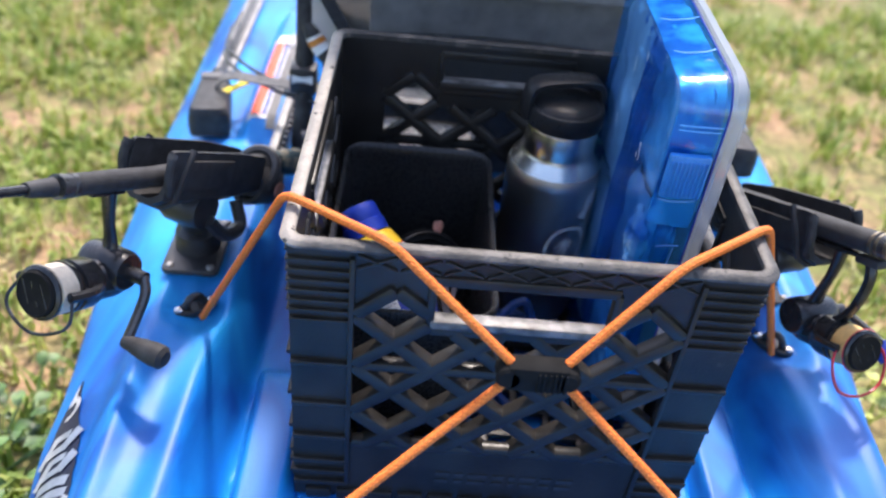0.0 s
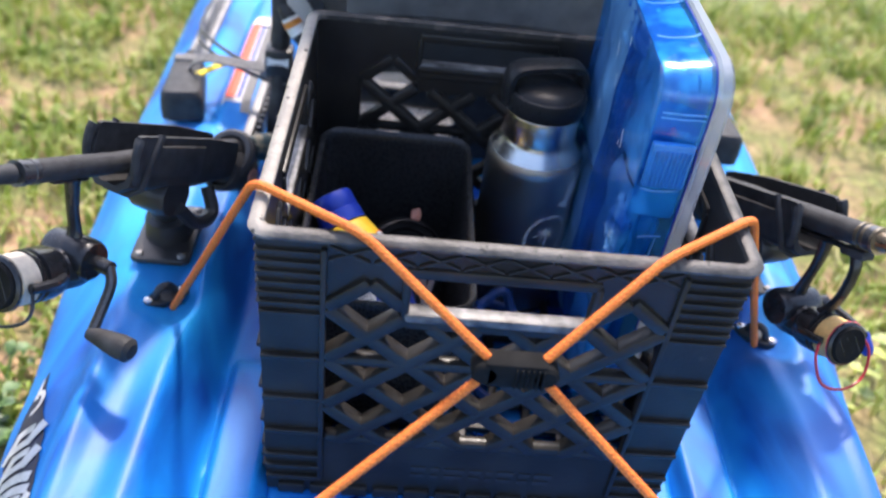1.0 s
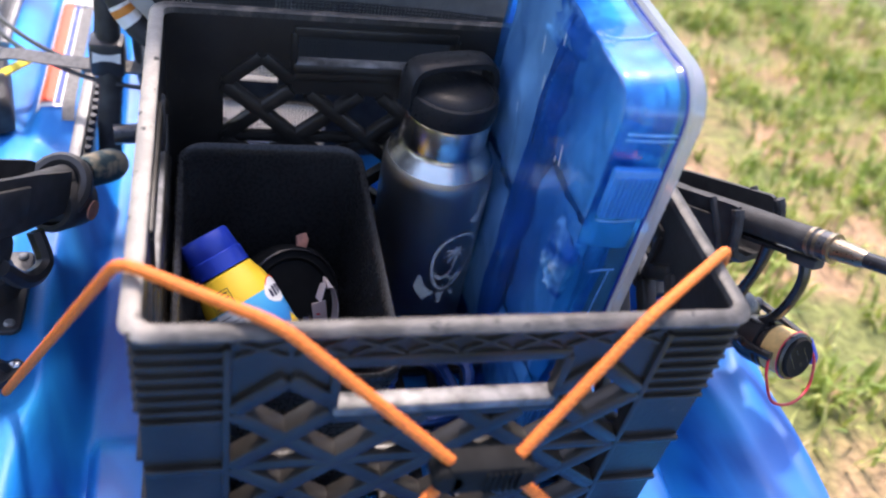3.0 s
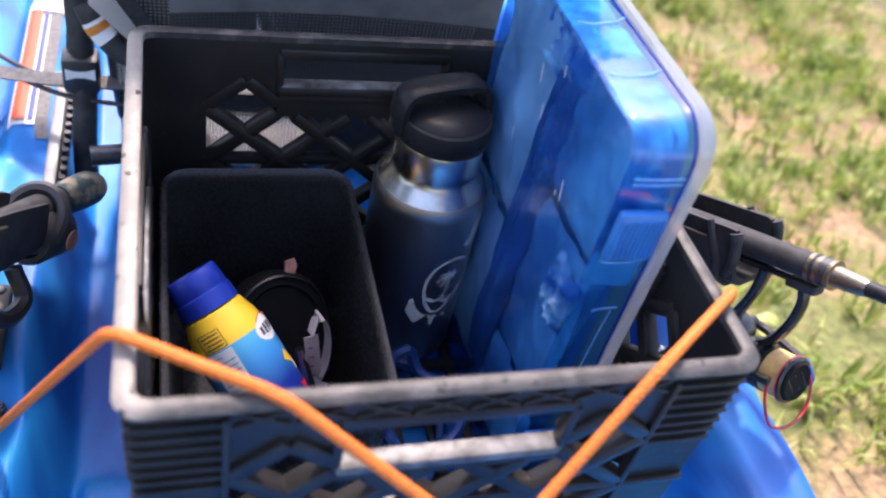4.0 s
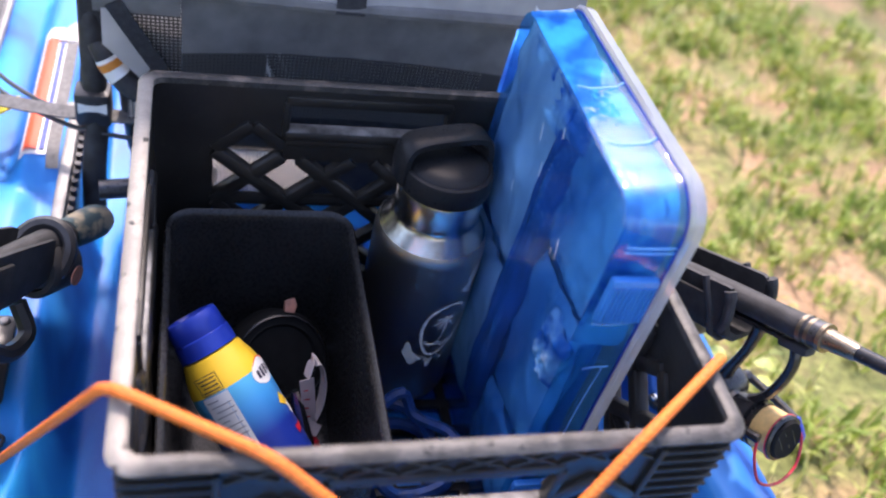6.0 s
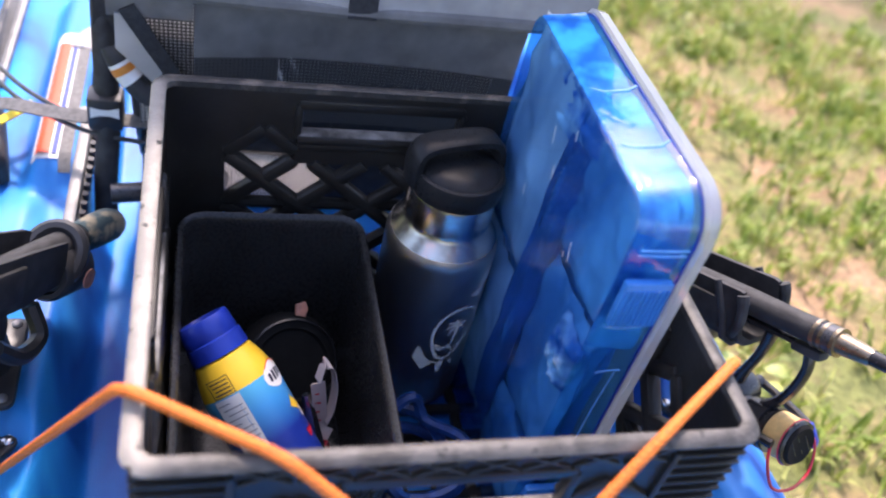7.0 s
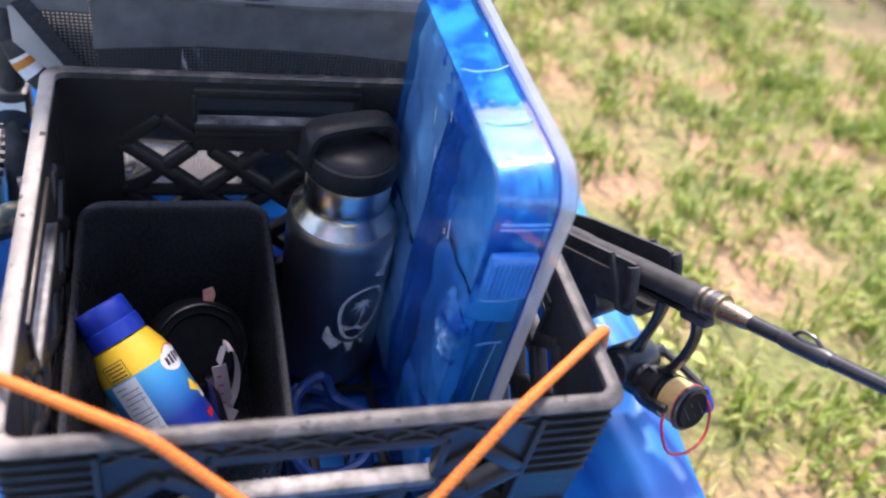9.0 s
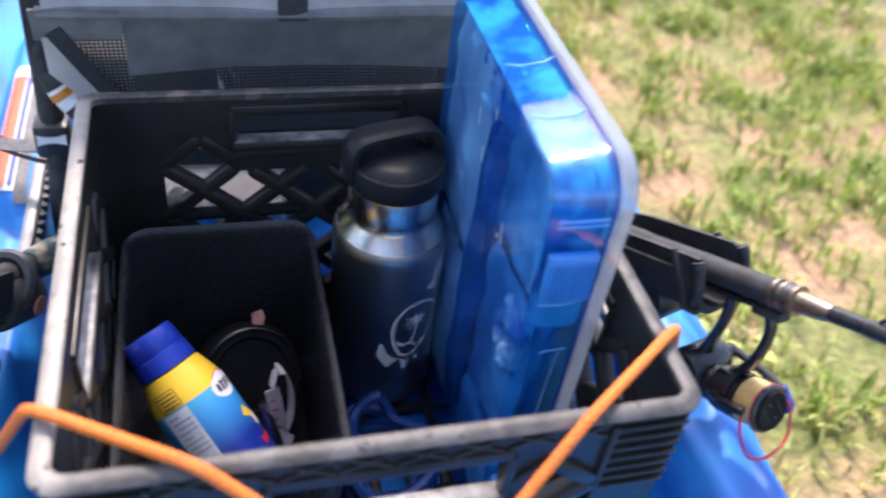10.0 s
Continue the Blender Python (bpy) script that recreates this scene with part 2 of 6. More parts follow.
def rim_material():
    """Grey-worn crate rim: left side pale cream, back side darker with rubbed tan spots, small black chips, soft sheen.
    """
    m = bpy.data.materials.new("scuffed_crate_rim")
    m.use_nodes = True
    n, l = m.node_tree.nodes, m.node_tree.links
    p = n["Principled BSDF"]
    co = n.new("ShaderNodeTexCoord")
    sep = n.new("ShaderNodeSeparateXYZ")
    l.new(co.outputs["Object"], sep.inputs[0])
    soft, chip = n.new("ShaderNodeTexNoise"), n.new("ShaderNodeTexNoise")
    for q, sc, de in ((soft, 75, 4), (chip, 105, 6)):
        q.inputs["Scale"].default_value, q.inputs["Detail"].default_value = sc, de
        l.new(co.outputs["Object"], q.inputs["Vector"])
    grain = n.new("ShaderNodeTexNoise")
    grain.inputs["Scale"].default_value, grain.inputs["Detail"].default_value = 420, 4
    l.new(co.outputs["Object"], grain.inputs["Vector"])
    # pale cream colours towards the left edge
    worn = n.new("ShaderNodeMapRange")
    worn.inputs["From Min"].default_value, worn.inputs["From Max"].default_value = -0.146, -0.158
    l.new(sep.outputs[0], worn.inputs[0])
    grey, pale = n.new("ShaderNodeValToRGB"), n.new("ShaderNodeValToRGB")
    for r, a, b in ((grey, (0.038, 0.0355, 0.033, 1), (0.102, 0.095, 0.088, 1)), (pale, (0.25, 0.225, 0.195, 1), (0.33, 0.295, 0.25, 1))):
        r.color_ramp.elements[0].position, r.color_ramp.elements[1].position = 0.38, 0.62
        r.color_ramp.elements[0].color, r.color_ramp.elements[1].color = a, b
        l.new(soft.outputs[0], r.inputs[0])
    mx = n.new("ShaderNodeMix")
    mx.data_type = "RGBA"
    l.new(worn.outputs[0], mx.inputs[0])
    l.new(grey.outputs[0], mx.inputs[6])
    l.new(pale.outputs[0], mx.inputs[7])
    # darker ramp towards the back edge
    back_dark = n.new("ShaderNodeMapRange")
    back_dark.inputs["From Min"].default_value, back_dark.inputs["From Max"].default_value = 0.139, 0.147
    l.new(sep.outputs[1], back_dark.inputs[0])
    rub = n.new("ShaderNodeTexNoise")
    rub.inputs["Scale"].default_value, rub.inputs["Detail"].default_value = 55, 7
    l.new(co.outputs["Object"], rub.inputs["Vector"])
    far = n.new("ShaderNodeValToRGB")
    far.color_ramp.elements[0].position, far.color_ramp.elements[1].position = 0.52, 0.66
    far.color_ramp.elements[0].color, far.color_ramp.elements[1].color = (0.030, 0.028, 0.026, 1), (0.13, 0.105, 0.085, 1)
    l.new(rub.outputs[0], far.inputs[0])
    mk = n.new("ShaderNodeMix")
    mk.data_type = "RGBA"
    l.new(back_dark.outputs[0], mk.inputs[0])
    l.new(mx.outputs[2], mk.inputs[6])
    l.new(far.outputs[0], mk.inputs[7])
    th = n.new("ShaderNodeValToRGB")
    th.color_ramp.elements[0].position, th.color_ramp.elements[1].position = 0.645, 0.665
    l.new(chip.outputs[0], th.inputs[0])
    my = n.new("ShaderNodeMix")
    my.data_type = "RGBA"
    l.new(th.outputs[0], my.inputs[0])
    l.new(mk.outputs[2], my.inputs[6])
    my.inputs[7].default_value = (0.025, 0.024, 0.023, 1)
    l.new(my.outputs[2], p.inputs["Base Color"])
    p.inputs["Roughness"].default_value = 0.50
    p.inputs["Specular IOR Level"].default_value = 0.45
    b = n.new("ShaderNodeBump")
    b.inputs["Strength"].default_value, b.inputs["Distance"].default_value = 0.7, 0.001
    l.new(grain.outputs[0], b.inputs["Height"])
    l.new(b.outputs[0], p.inputs["Normal"])
    return m


RIM = rim_material()
HULL = camo()
SOIL, GRASS = soil(), grass_material()
REEL = material("glossy_black_reel", (0.022, 0.022, 0.024), 0.24, vary=0.3, scale=60, bump=0.06)
BLACK = material("black_plastic", (0.030, 0.030, 0.032), 0.38, vary=0.3, scale=60, bump=0.1)
MATTE = material("matte_black_nylon", (0.038, 0.038, 0.040), 0.6, vary=0.3, scale=80, bump=0.25, fine=900, spec=0.3)
BIN = material("black_bin_plastic", (0.026, 0.026, 0.027), 0.28, vary=0.25, scale=20, bump=0.10, dirt=(0.036, 0.035, 0.034), spec=0.36)
NECK = material("polished_steel", (0.72, 0.70, 0.67), 0.22, metal=1.0, vary=0.08, scale=12, bump=0.08, fine=300, stretch=(1, 1, 0.05))
CAP = material("black_cap_plastic", (0.020, 0.020, 0.021), 0.30, vary=0.2, scale=60, bump=0.03, spec=0.15)
CLIP = material("dull_black_clip", (0.012, 0.012, 0.012), 0.75, vary=0.2, scale=90, bump=0.1, spec=0.1)
STEEL = material("brushed_steel", (0.64, 0.60, 0.555), 0.42, metal=1.0, vary=0.12, scale=12, bump=0.15, fine=300, stretch=(1, 1, 0.05))
for metal_m in (NECK, STEEL):
    turned = metal_m.node_tree.nodes.new("ShaderNodeTangent")
    turned.direction_type, turned.axis = "RADIAL", "Z"
    metal_p = metal_m.node_tree.nodes["Principled BSDF"]
    metal_p.inputs["Anisotropic"].default_value = 0.75
    metal_m.node_tree.links.new(turned.outputs[0], metal_p.inputs["Tangent"])
CHROME = material("worn_chrome", (0.6, 0.6, 0.6), 0.22, metal=1.0, vary=0.15, scale=90, bump=0.1)
ALU = material("anodised_aluminium", (0.25, 0.245, 0.24), 0.62, metal=0.8, vary=0.15, scale=60, bump=0.1)
GUN = material("gunmetal", (0.10, 0.10, 0.105), 0.3, metal=0.7, vary=0.2, scale=60, bump=0.05)
CORD = braid()
DUST_RED = material("copper_end", (0.5, 0.22, 0.15), 0.45, vary=0.2, scale=200)
BLUE_CAP = material("blue_cap", (0.010, 0.035, 0.34), 0.33, vary=0.1, scale=40, bump=0.05)
YELLOW = material("yellow_print", (0.78, 0.50, 0.03), 0.35, vary=0.06, scale=30, bump=0.02)


def label_print():
    """Printed label running from light blue to navy down the bottle."""
    m = bpy.data.materials.new("graded_blue_print")
    m.use_nodes = True
    n, l = m.node_tree.nodes, m.node_tree.links
    p = n["Principled BSDF"]
    co, sep, mr, r = n.new("ShaderNodeTexCoord"), n.new("ShaderNodeSeparateXYZ"), n.new("ShaderNodeMapRange"), n.new("ShaderNodeValToRGB")
    l.new(co.outputs["Object"], sep.inputs[0])
    mr.inputs["From Min"].default_value, mr.inputs["From Max"].default_value = 0.058, 0.104
    l.new(sep.outputs[2], mr.inputs[0])
    e = r.color_ramp
    e.elements[0].color, e.elements[1].color = (0.07, 0.42, 0.66, 1), (0.008, 0.025, 0.22, 1)
    e.elements.new(0.45).color = (0.03, 0.24, 0.56, 1)
    l.new(mr.outputs[0], r.inputs[0])
    l.new(r.outputs[0], p.inputs["Base Color"])
    p.inputs["Roughness"].default_value = 0.32
    return m


LABEL = label_print()
NAVY = material("deep_blue_print", (0.01, 0.035, 0.30), 0.35, vary=0.1, scale=30, bump=0.02)
WHITE = material("white_print", (0.78, 0.78, 0.76), 0.4, vary=0.06, scale=60, bump=0.03)
DECAL_PALE = material("pale_decal_film", (0.50, 0.50, 0.52), 0.35, vary=0.15, scale=80, bump=0.05)
GREY_INK = material("grey_small_print", (0.22, 0.22, 0.24), 0.5, vary=0.1, scale=60, bump=0)
INK = material("dark_print", (0.02, 0.02, 0.05), 0.5, vary=0.1, scale=60, bump=0)
RED = material("red_anodised", (0.50, 0.015, 0.03), 0.3, vary=0.15, scale=60, bump=0.05)
LINE_WHITE = material("cream_line_on_spool", (0.66, 0.58, 0.46), 0.5, vary=0.1, scale=200, bump=0.6, fine=1200, stretch=(1, 1, 1))
LINE_GOLD = material("golden_line_on_spool", (0.72, 0.47, 0.17), 0.45, vary=0.12, scale=200, bump=0.6, fine=1200)
BRONZE = material("bronze_ring", (0.34, 0.27, 0.19), 0.3, metal=0.9, vary=0.15, scale=90, bump=0.05)
TAG = material("orange_brown_tag", (0.62, 0.22, 0.03), 0.5, vary=0.1, scale=90)
ORANGE = material("orange_sticker", (0.80, 0.075, 0.015), 0.4, vary=0.06, scale=30, bump=0.02)
GREY_CLOTH = material("grey_seat_fabric", (0.36, 0.35, 0.34), 0.85, vary=0.12, scale=40, bump=0.6, fine=1500)
PALE_CLOTH = material("pale_grey_fabric", (0.44, 0.43, 0.42), 0.85, vary=0.1, scale=40, bump=0.5, fine=1500)
BLACK_CLOTH = material("black_seat_fabric", (0.17, 0.165, 0.16), 0.85, vary=0.2, scale=40, bump=0.7, fine=1500)
MESH_CLOTH = mesh_cloth("open_black_mesh", (0.07, 0.07, 0.07), 0.0034, 0.34)
STRAP_M = material("black_webbing", (0.03, 0.03, 0.033), 0.75, vary=0.25, scale=200, bump=0.8, fine=1400)
GREY_STRAP = material("grey_webbing", (0.16, 0.155, 0.15), 0.7, vary=0.25, scale=200, bump=0.8, fine=1400)
CAMO_GRIP = material("camo_grip", (0.035, 0.075, 0.085), 0.7, vary=0.3, scale=60, bump=0.5, second=(0.17, 0.145, 0.10), edge=(0.46, 0.58))
YELLOW_STRAP = material("yellow_tape", (0.75, 0.60, 0.03), 0.6, vary=0.1, scale=90)
BLUE_CORD = material("blue_cord", (0.005, 0.045, 0.20), 0.5, vary=0.3, scale=120, bump=0.6)
PINK_TAPE = material("measuring_tape", (0.56, 0.47, 0.445), 0.55, vary=0.1, scale=60)
BOX_BLUE = tinted("translucent_blue_plastic", (0.43, 0.85, 1.0), 0.06, 0.84, (0.012, 0.28, 0.78), 0.075)
BOX_FLOOR = tinted("pale_blue_clear_plastic", (0.72, 0.89, 1.0), 0.07, 0.92, (0.10, 0.34, 0.85))
BOX_CLEAR = tinted("clear_frosted_plastic", (0.84, 0.89, 0.96), 0.14, 0.52, (0.66, 0.71, 0.80), 0.12)
RIB_BLUE = material("pale_blue_rib", (0.16, 0.42, 0.80), 0.25, vary=0.12, scale=90, bump=0.05)
LATCH_BLUE = material("blue_latch_plastic", (0.03, 0.21, 0.60), 0.3, vary=0.12, scale=40, bump=0.05)
BAG = material("bait_bag_film", (0.30, 0.42, 0.58), 0.2, vary=0.25, scale=16, bump=0.4, fine=75, second=(0.82, 0.85, 0.88), stretch=(1, 1.2, 0.35))
# milky bag film; its white patches also stand for reflections on the box
BAG_PALE = material("milky_bag_and_sheen", (0.02, 0.20, 0.58), 0.16, vary=0.15, scale=34, bump=0.5, fine=75, second=(0.66, 0.80, 0.93), edge=(0.42, 0.62))
BAG_MID = material("blue_bait_bag", (0.03, 0.235, 0.58), 0.2, vary=0.3, scale=9, bump=0.3, fine=45, second=(0.26, 0.58, 0.82), stretch=(1, 1.3, 0.4), edge=(0.36, 0.74))
BAND_DARK = material("dark_divider_band", (0.008, 0.105, 0.34), 0.25, vary=0.3, scale=22, bump=0.2)
# net whose holes are dark painted dots, with nothing behind them
PALE_NET = mesh_cloth("pale_dotted_net", (0.86, 0.83, 0.79), 0.0034, 0.33, (0.10, 0.10, 0.10))
PALE_MESH = tinted("pale_translucent_mesh", (0.8, 0.8, 0.8), 0.6, 0.10, (0.88, 0.86, 0.83), 0.03)
LEAF_DARK = material("dark_weed_leaf", (0.035, 0.085, 0.018), 0.5, vary=0.4, scale=50, second=(0.09, 0.17, 0.04))
LEAF = material("weed_leaf", (0.12, 0.22, 0.03), 0.5, vary=0.4, scale=60, second=(0.35, 0.36, 0.08))


# ---- building helpers ----
def thing(name, m, label, category, group=""):
    ob = new(name)
    ob.matrix_basis = m
    return tagged(ob, label, category, group)


def part(name, bm, mat, parent, label="", smooth=35):
    """Links a bmesh as one mesh under a thing or a part, in the thing's own frame."""
    me = bpy.data.meshes.new(name)
    bmesh.ops.recalc_face_normals(bm, faces=bm.faces)
    bm.to_mesh(me)
    bm.free()
    me.materials.append(mat)
    if smooth:
        for f in me.polygons:
            f.use_smooth = True
        me.set_sharp_from_angle(angle=radians(smooth))
    ob = new(name, me)
    ob.parent = parent
    return tagged(ob, label)


def join(*bms):
    out = bms[0]
    for b in bms[1:]:
        me = bpy.data.meshes.new("tmp")
        b.to_mesh(me)
        b.free()
        out.from_mesh(me)
        bpy.data.meshes.remove(me)
    return out


def box(c, s, bev=0.0, m=None, seg=2):
    bm = bmesh.new()
    bmesh.ops.create_cube(bm, size=1, matrix=Matrix.Translation(c) @ Matrix.Diagonal((*s, 1)))
    if bev:
        bmesh.ops.bevel(bm, geom=list(bm.edges), offset=min(bev, min(s) * 0.45), segments=seg, affect="EDGES", profile=0.5)
    if m is not None:
        bm.transform(m)
    return bm


def curve(pts, n=8, closed=False):
    """Catmull-Rom points through pts."""
    p = [Vector(q) for q in pts]
    out, k = [], len(p)
    for i in range(k if closed else k - 1):
        a = p[(i - 1) % k] if closed or i else p[0] * 2 - p[1]
        b, c = p[i], p[(i + 1) % k]
        d = p[(i + 2) % k] if closed or i + 2 < k else c * 2 - b
        for j in range(n):
            t = j / n
            out.append(0.5 * (2 * b + (c - a) * t + (2 * a - 5 * b + 4 * c - d) * t * t + (3 * b - a - 3 * c + d) * t ** 3))
    if not closed:
        out.append(p[-1])
    return out


def frames_along(pts):
    """A frame (side, up) at each point, carried along without twist."""
    res, prev = [], None
    for i, q in enumerate(pts):
        d = (pts[min(i + 1, len(pts) - 1)] - pts[max(i - 1, 0)]).normalized()
        if prev is None:
            ref = Vector((0, 0, 1)) if abs(d.z) < 0.9 else Vector((1, 0, 0))
            side = d.cross(ref).normalized()
        else:
            side = (prev - d * prev.dot(d)).normalized()
        prev = side
        res.append((side, side.cross(d).normalized()))
    return res


def tube(pts, r, seg=8, closed=False, flat=1.0):
    """A round (or flattened) bar along pts; r may be a list."""
    pts = [Vector(q) for q in pts]
    bm, rings = bmesh.new(), []
    fr = frames_along(pts)
    for i, q in enumerate(pts):
        rr = r[i] if isinstance(r, (list, tuple)) else r
        s, u = fr[i]
        rings.append([bm.verts.new(q + s * rr * math.cos(2 * math.pi * k / seg) + u * rr * flat * math.sin(2 * math.pi * k / seg)) for k in range(seg)])
    stitch(bm, rings, closed)
    return bm


def stitch(bm, rings, closed=False, caps=True):
    n = len(rings[0])
    for i in range(len(rings) - (0 if closed else 1)):
        a, b = rings[i], rings[(i + 1) % len(rings)]
        for k in range(n):
            bm.faces.new((a[k], a[(k + 1) % n], b[(k + 1) % n], b[k]))
    if caps and not closed:
        bm.faces.new(rings[0])
        bm.faces.new(rings[-1])


def lathe(prof, seg=40, m=None, caps=True):
    """Turns (radius, z) round the z axis."""
    bm = bmesh.new()
    rings = [[bm.verts.new((max(r, 1e-5) * math.cos(2 * math.pi * k / seg), max(r, 1e-5) * math.sin(2 * math.pi * k / seg), z)) for k in range(seg)] for r, z in prof]
    stitch(bm, rings, False, caps)
    if m is not None:
        bm.transform(m)
    return bm


def rrect(w, d, r, n=5, cx=0.0, cy=0.0):
    """Corner-rounded rectangle outline in the xy plane."""
    out = []
    for sx, sy, a0 in ((1, 1, 0), (-1, 1, 90), (-1, -1, 180), (1, -1, 270)):
        for k in range(n + 1):
            a = radians(a0 + 90 * k / n)
            out.append((cx + sx * (w / 2 - r) + r * math.cos(a), cy + sy * (d / 2 - r) + r * math.sin(a)))
    return out


def loft(rings, caps=True, closed=False, m=None):
    bm = bmesh.new()
    vs = [[bm.verts.new(q) for q in ring] for ring in rings]
    stitch(bm, vs, closed, caps)
    if m is not None:
        bm.transform(m)
    return bm


def prism(poly, h, bev=0.0, m=None):
    """A flat outline in xy, h thick."""
    bm = bmesh.new()
    a = [bm.verts.new((x, y, 0)) for x, y in poly]
    b = [bm.verts.new((x, y, h)) for x, y in poly]
    stitch(bm, [a, b])
    if bev:
        es = [e for e in bm.edges if abs(e.verts[0].co.z - e.verts[1].co.z) < 1e-6]
        bmesh.ops.bevel(bm, geom=es, offset=bev, segments=2, affect="EDGES", profile=0.5)
    if m is not None:
        bm.transform(m)
    return bm


def frame_of(origin, x_axis, z_axis):
    """A matrix with its X along x_axis and Z as near as can be to z_axis."""
    x = Vector(x_axis).normalized()
    z = Vector(z_axis)
    z = (z - x * z.dot(x)).normalized()
    y = z.cross(x)
    return Matrix.Translation(origin) @ Matrix((x, y, z)).transposed().to_4x4()


def ribbon(pts, width, thick, up):
    """A flat band along pts, its face turned to up."""
    pts = [Vector(q) for q in pts]
    bm, rings = bmesh.new(), []
    up = Vector(up)
    for i, q in enumerate(pts):
        d = (pts[min(i + 1, len(pts) - 1)] - pts[max(i - 1, 0)]).normalized()
        s = d.cross(up).normalized() * width / 2
        u = s.cross(d).normalized() * thick / 2
        rings.append([bm.verts.new(q + s + u), bm.verts.new(q - s + u), bm.verts.new(q - s - u), bm.verts.new(q + s - u)])
    stitch(bm, rings)
    return bm


def plate_xz(x0, x1, z0, z1, y0, y1, bev=0.0):
    return box(((x0 + x1) / 2, (y0 + y1) / 2, (z0 + z1) / 2), (x1 - x0, abs(y1 - y0), z1 - z0), bev)


# ---- lawn ----
GROUND_Z = -0.20
bm = bmesh.new()
bmesh.ops.create_grid(bm, x_segments=60, y_segments=60, size=30)
for v in bm.verts:
    v.co.z = GROUND_Z + 0.02 * noise.noise(v.co * 0.6) - 0.01
    if abs(v.co.x) < 1.2 and abs(v.co.y) < 2.5:
        v.co.z = GROUND_Z
ground = part("ground", bm, SOIL, None, "patchy lawn with dry thatch and bare clay", 0)
tagged(ground, kind="structure", category="lawn")


def grass(count, x0, x1, y0, y1, lo, hi, wide, verts, faces, hole=None):
    """Adds blades in clumps, thick and bare by patches; hole: a rectangle left out."""
    rng = np.random.default_rng(7 + count)
    goal = len(faces) + count * 2
    while len(faces) < goal:
        x, y = rng.uniform(x0, x1), rng.uniform(y0, y1)
        if hole and hole[0] < x < hole[1] and hole[2] < y < hole[3]:
            continue
        d = (0.28 if x < 0 else -0.05) + noise.noise(Vector((x * 7.5, y * 7.5, 0.3))) + 0.8 * noise.noise(Vector((x * 18, y * 18, 4.0)))
        if math.hypot(x - 1.88, y - 1.58) < 0.72 * rng.uniform(0.7, 1.15):
            d -= 0.28
        if d < -0.035 + rng.uniform(-0.24, 0.20) or (abs(x) < 0.33 and -1.0 < y < 1.8):
            continue
        for _ in range(3):
            px, py = x + rng.normal(0, 0.012), y + rng.normal(0, 0.012)
            a, lean, h, w = rng.uniform(0, 6.283), rng.uniform(0.2, 1.1), rng.uniform(lo, hi), wide * rng.uniform(0.6, 1.3)
            dx, dy = math.cos(a), math.sin(a)
            z = GROUND_Z - 0.004
            i = len(verts)
            verts += [(px - dy * w, py + dx * w, z), (px + dy * w, py - dx * w, z),
                      (px + dx * lean * h * 0.4 + dy * w * 0.8, py + dy * lean * h * 0.4 - dx * w * 0.8, z + h * 0.6),
                      (px + dx * lean * h * 0.4 - dy * w * 0.8, py + dy * lean * h * 0.4 + dx * w * 0.8, z + h * 0.6),
                      (px + dx * lean * h, py + dy * lean * h, z + h * (1.0 - 0.35 * lean))]
            faces += [(i, i + 1, i + 2, i + 3), (i + 3, i + 2, i + 4)]


blade_verts, blade_faces = [], []
grass(96000, -1.9, 3.2, -0.6, 3.6, 0.025, 0.065, 0.0031, blade_verts, blade_faces)
grass(150000, -7.0, 8.0, -6.5, 8.5, 0.03, 0.070, 0.0150, blade_verts, blade_faces, (-1.9, 3.2, -0.6, 3.6))
me = bpy.data.meshes.new("grass")
me.from_pydata(blade_verts, [], blade_faces)
me.materials.append(GRASS)
tagged(new("grass", me), "short sunlit green and straw-coloured grass blades", "grass", kind="stuff")


# ---- kayak ----
def lerp_table(v, table):
    for (a, fa), (b, fb) in zip(table, table[1:]):
        if v <= b:
            t = max(0.0, (v - a) / (b - a))
            return fa + (fb - fa) * (t * t * (3 - 2 * t))
    return table[-1][1]


def half_width(y):
    return lerp_table(y, ((-1.25, 0.04), (-0.95, 0.21), (-0.6, 0.31), (-0.3, 0.362), (-0.1, 0.387), (0.1, 0.404), (0.4, 0.415), (0.85, 0.422), (1.3, 0.36), (1.7, 0.22), (2.05, 0.03)))


def ramp01(v, a, b):
    t = min(1.0, max(0.0, (v - a) / (b - a)))
    return t * t * (3 - 2 * t)


def bumpf(v, a, b, soft):
    return ramp01(v, a - soft, a + soft) * (1 - ramp01(v, b - soft, b + soft))


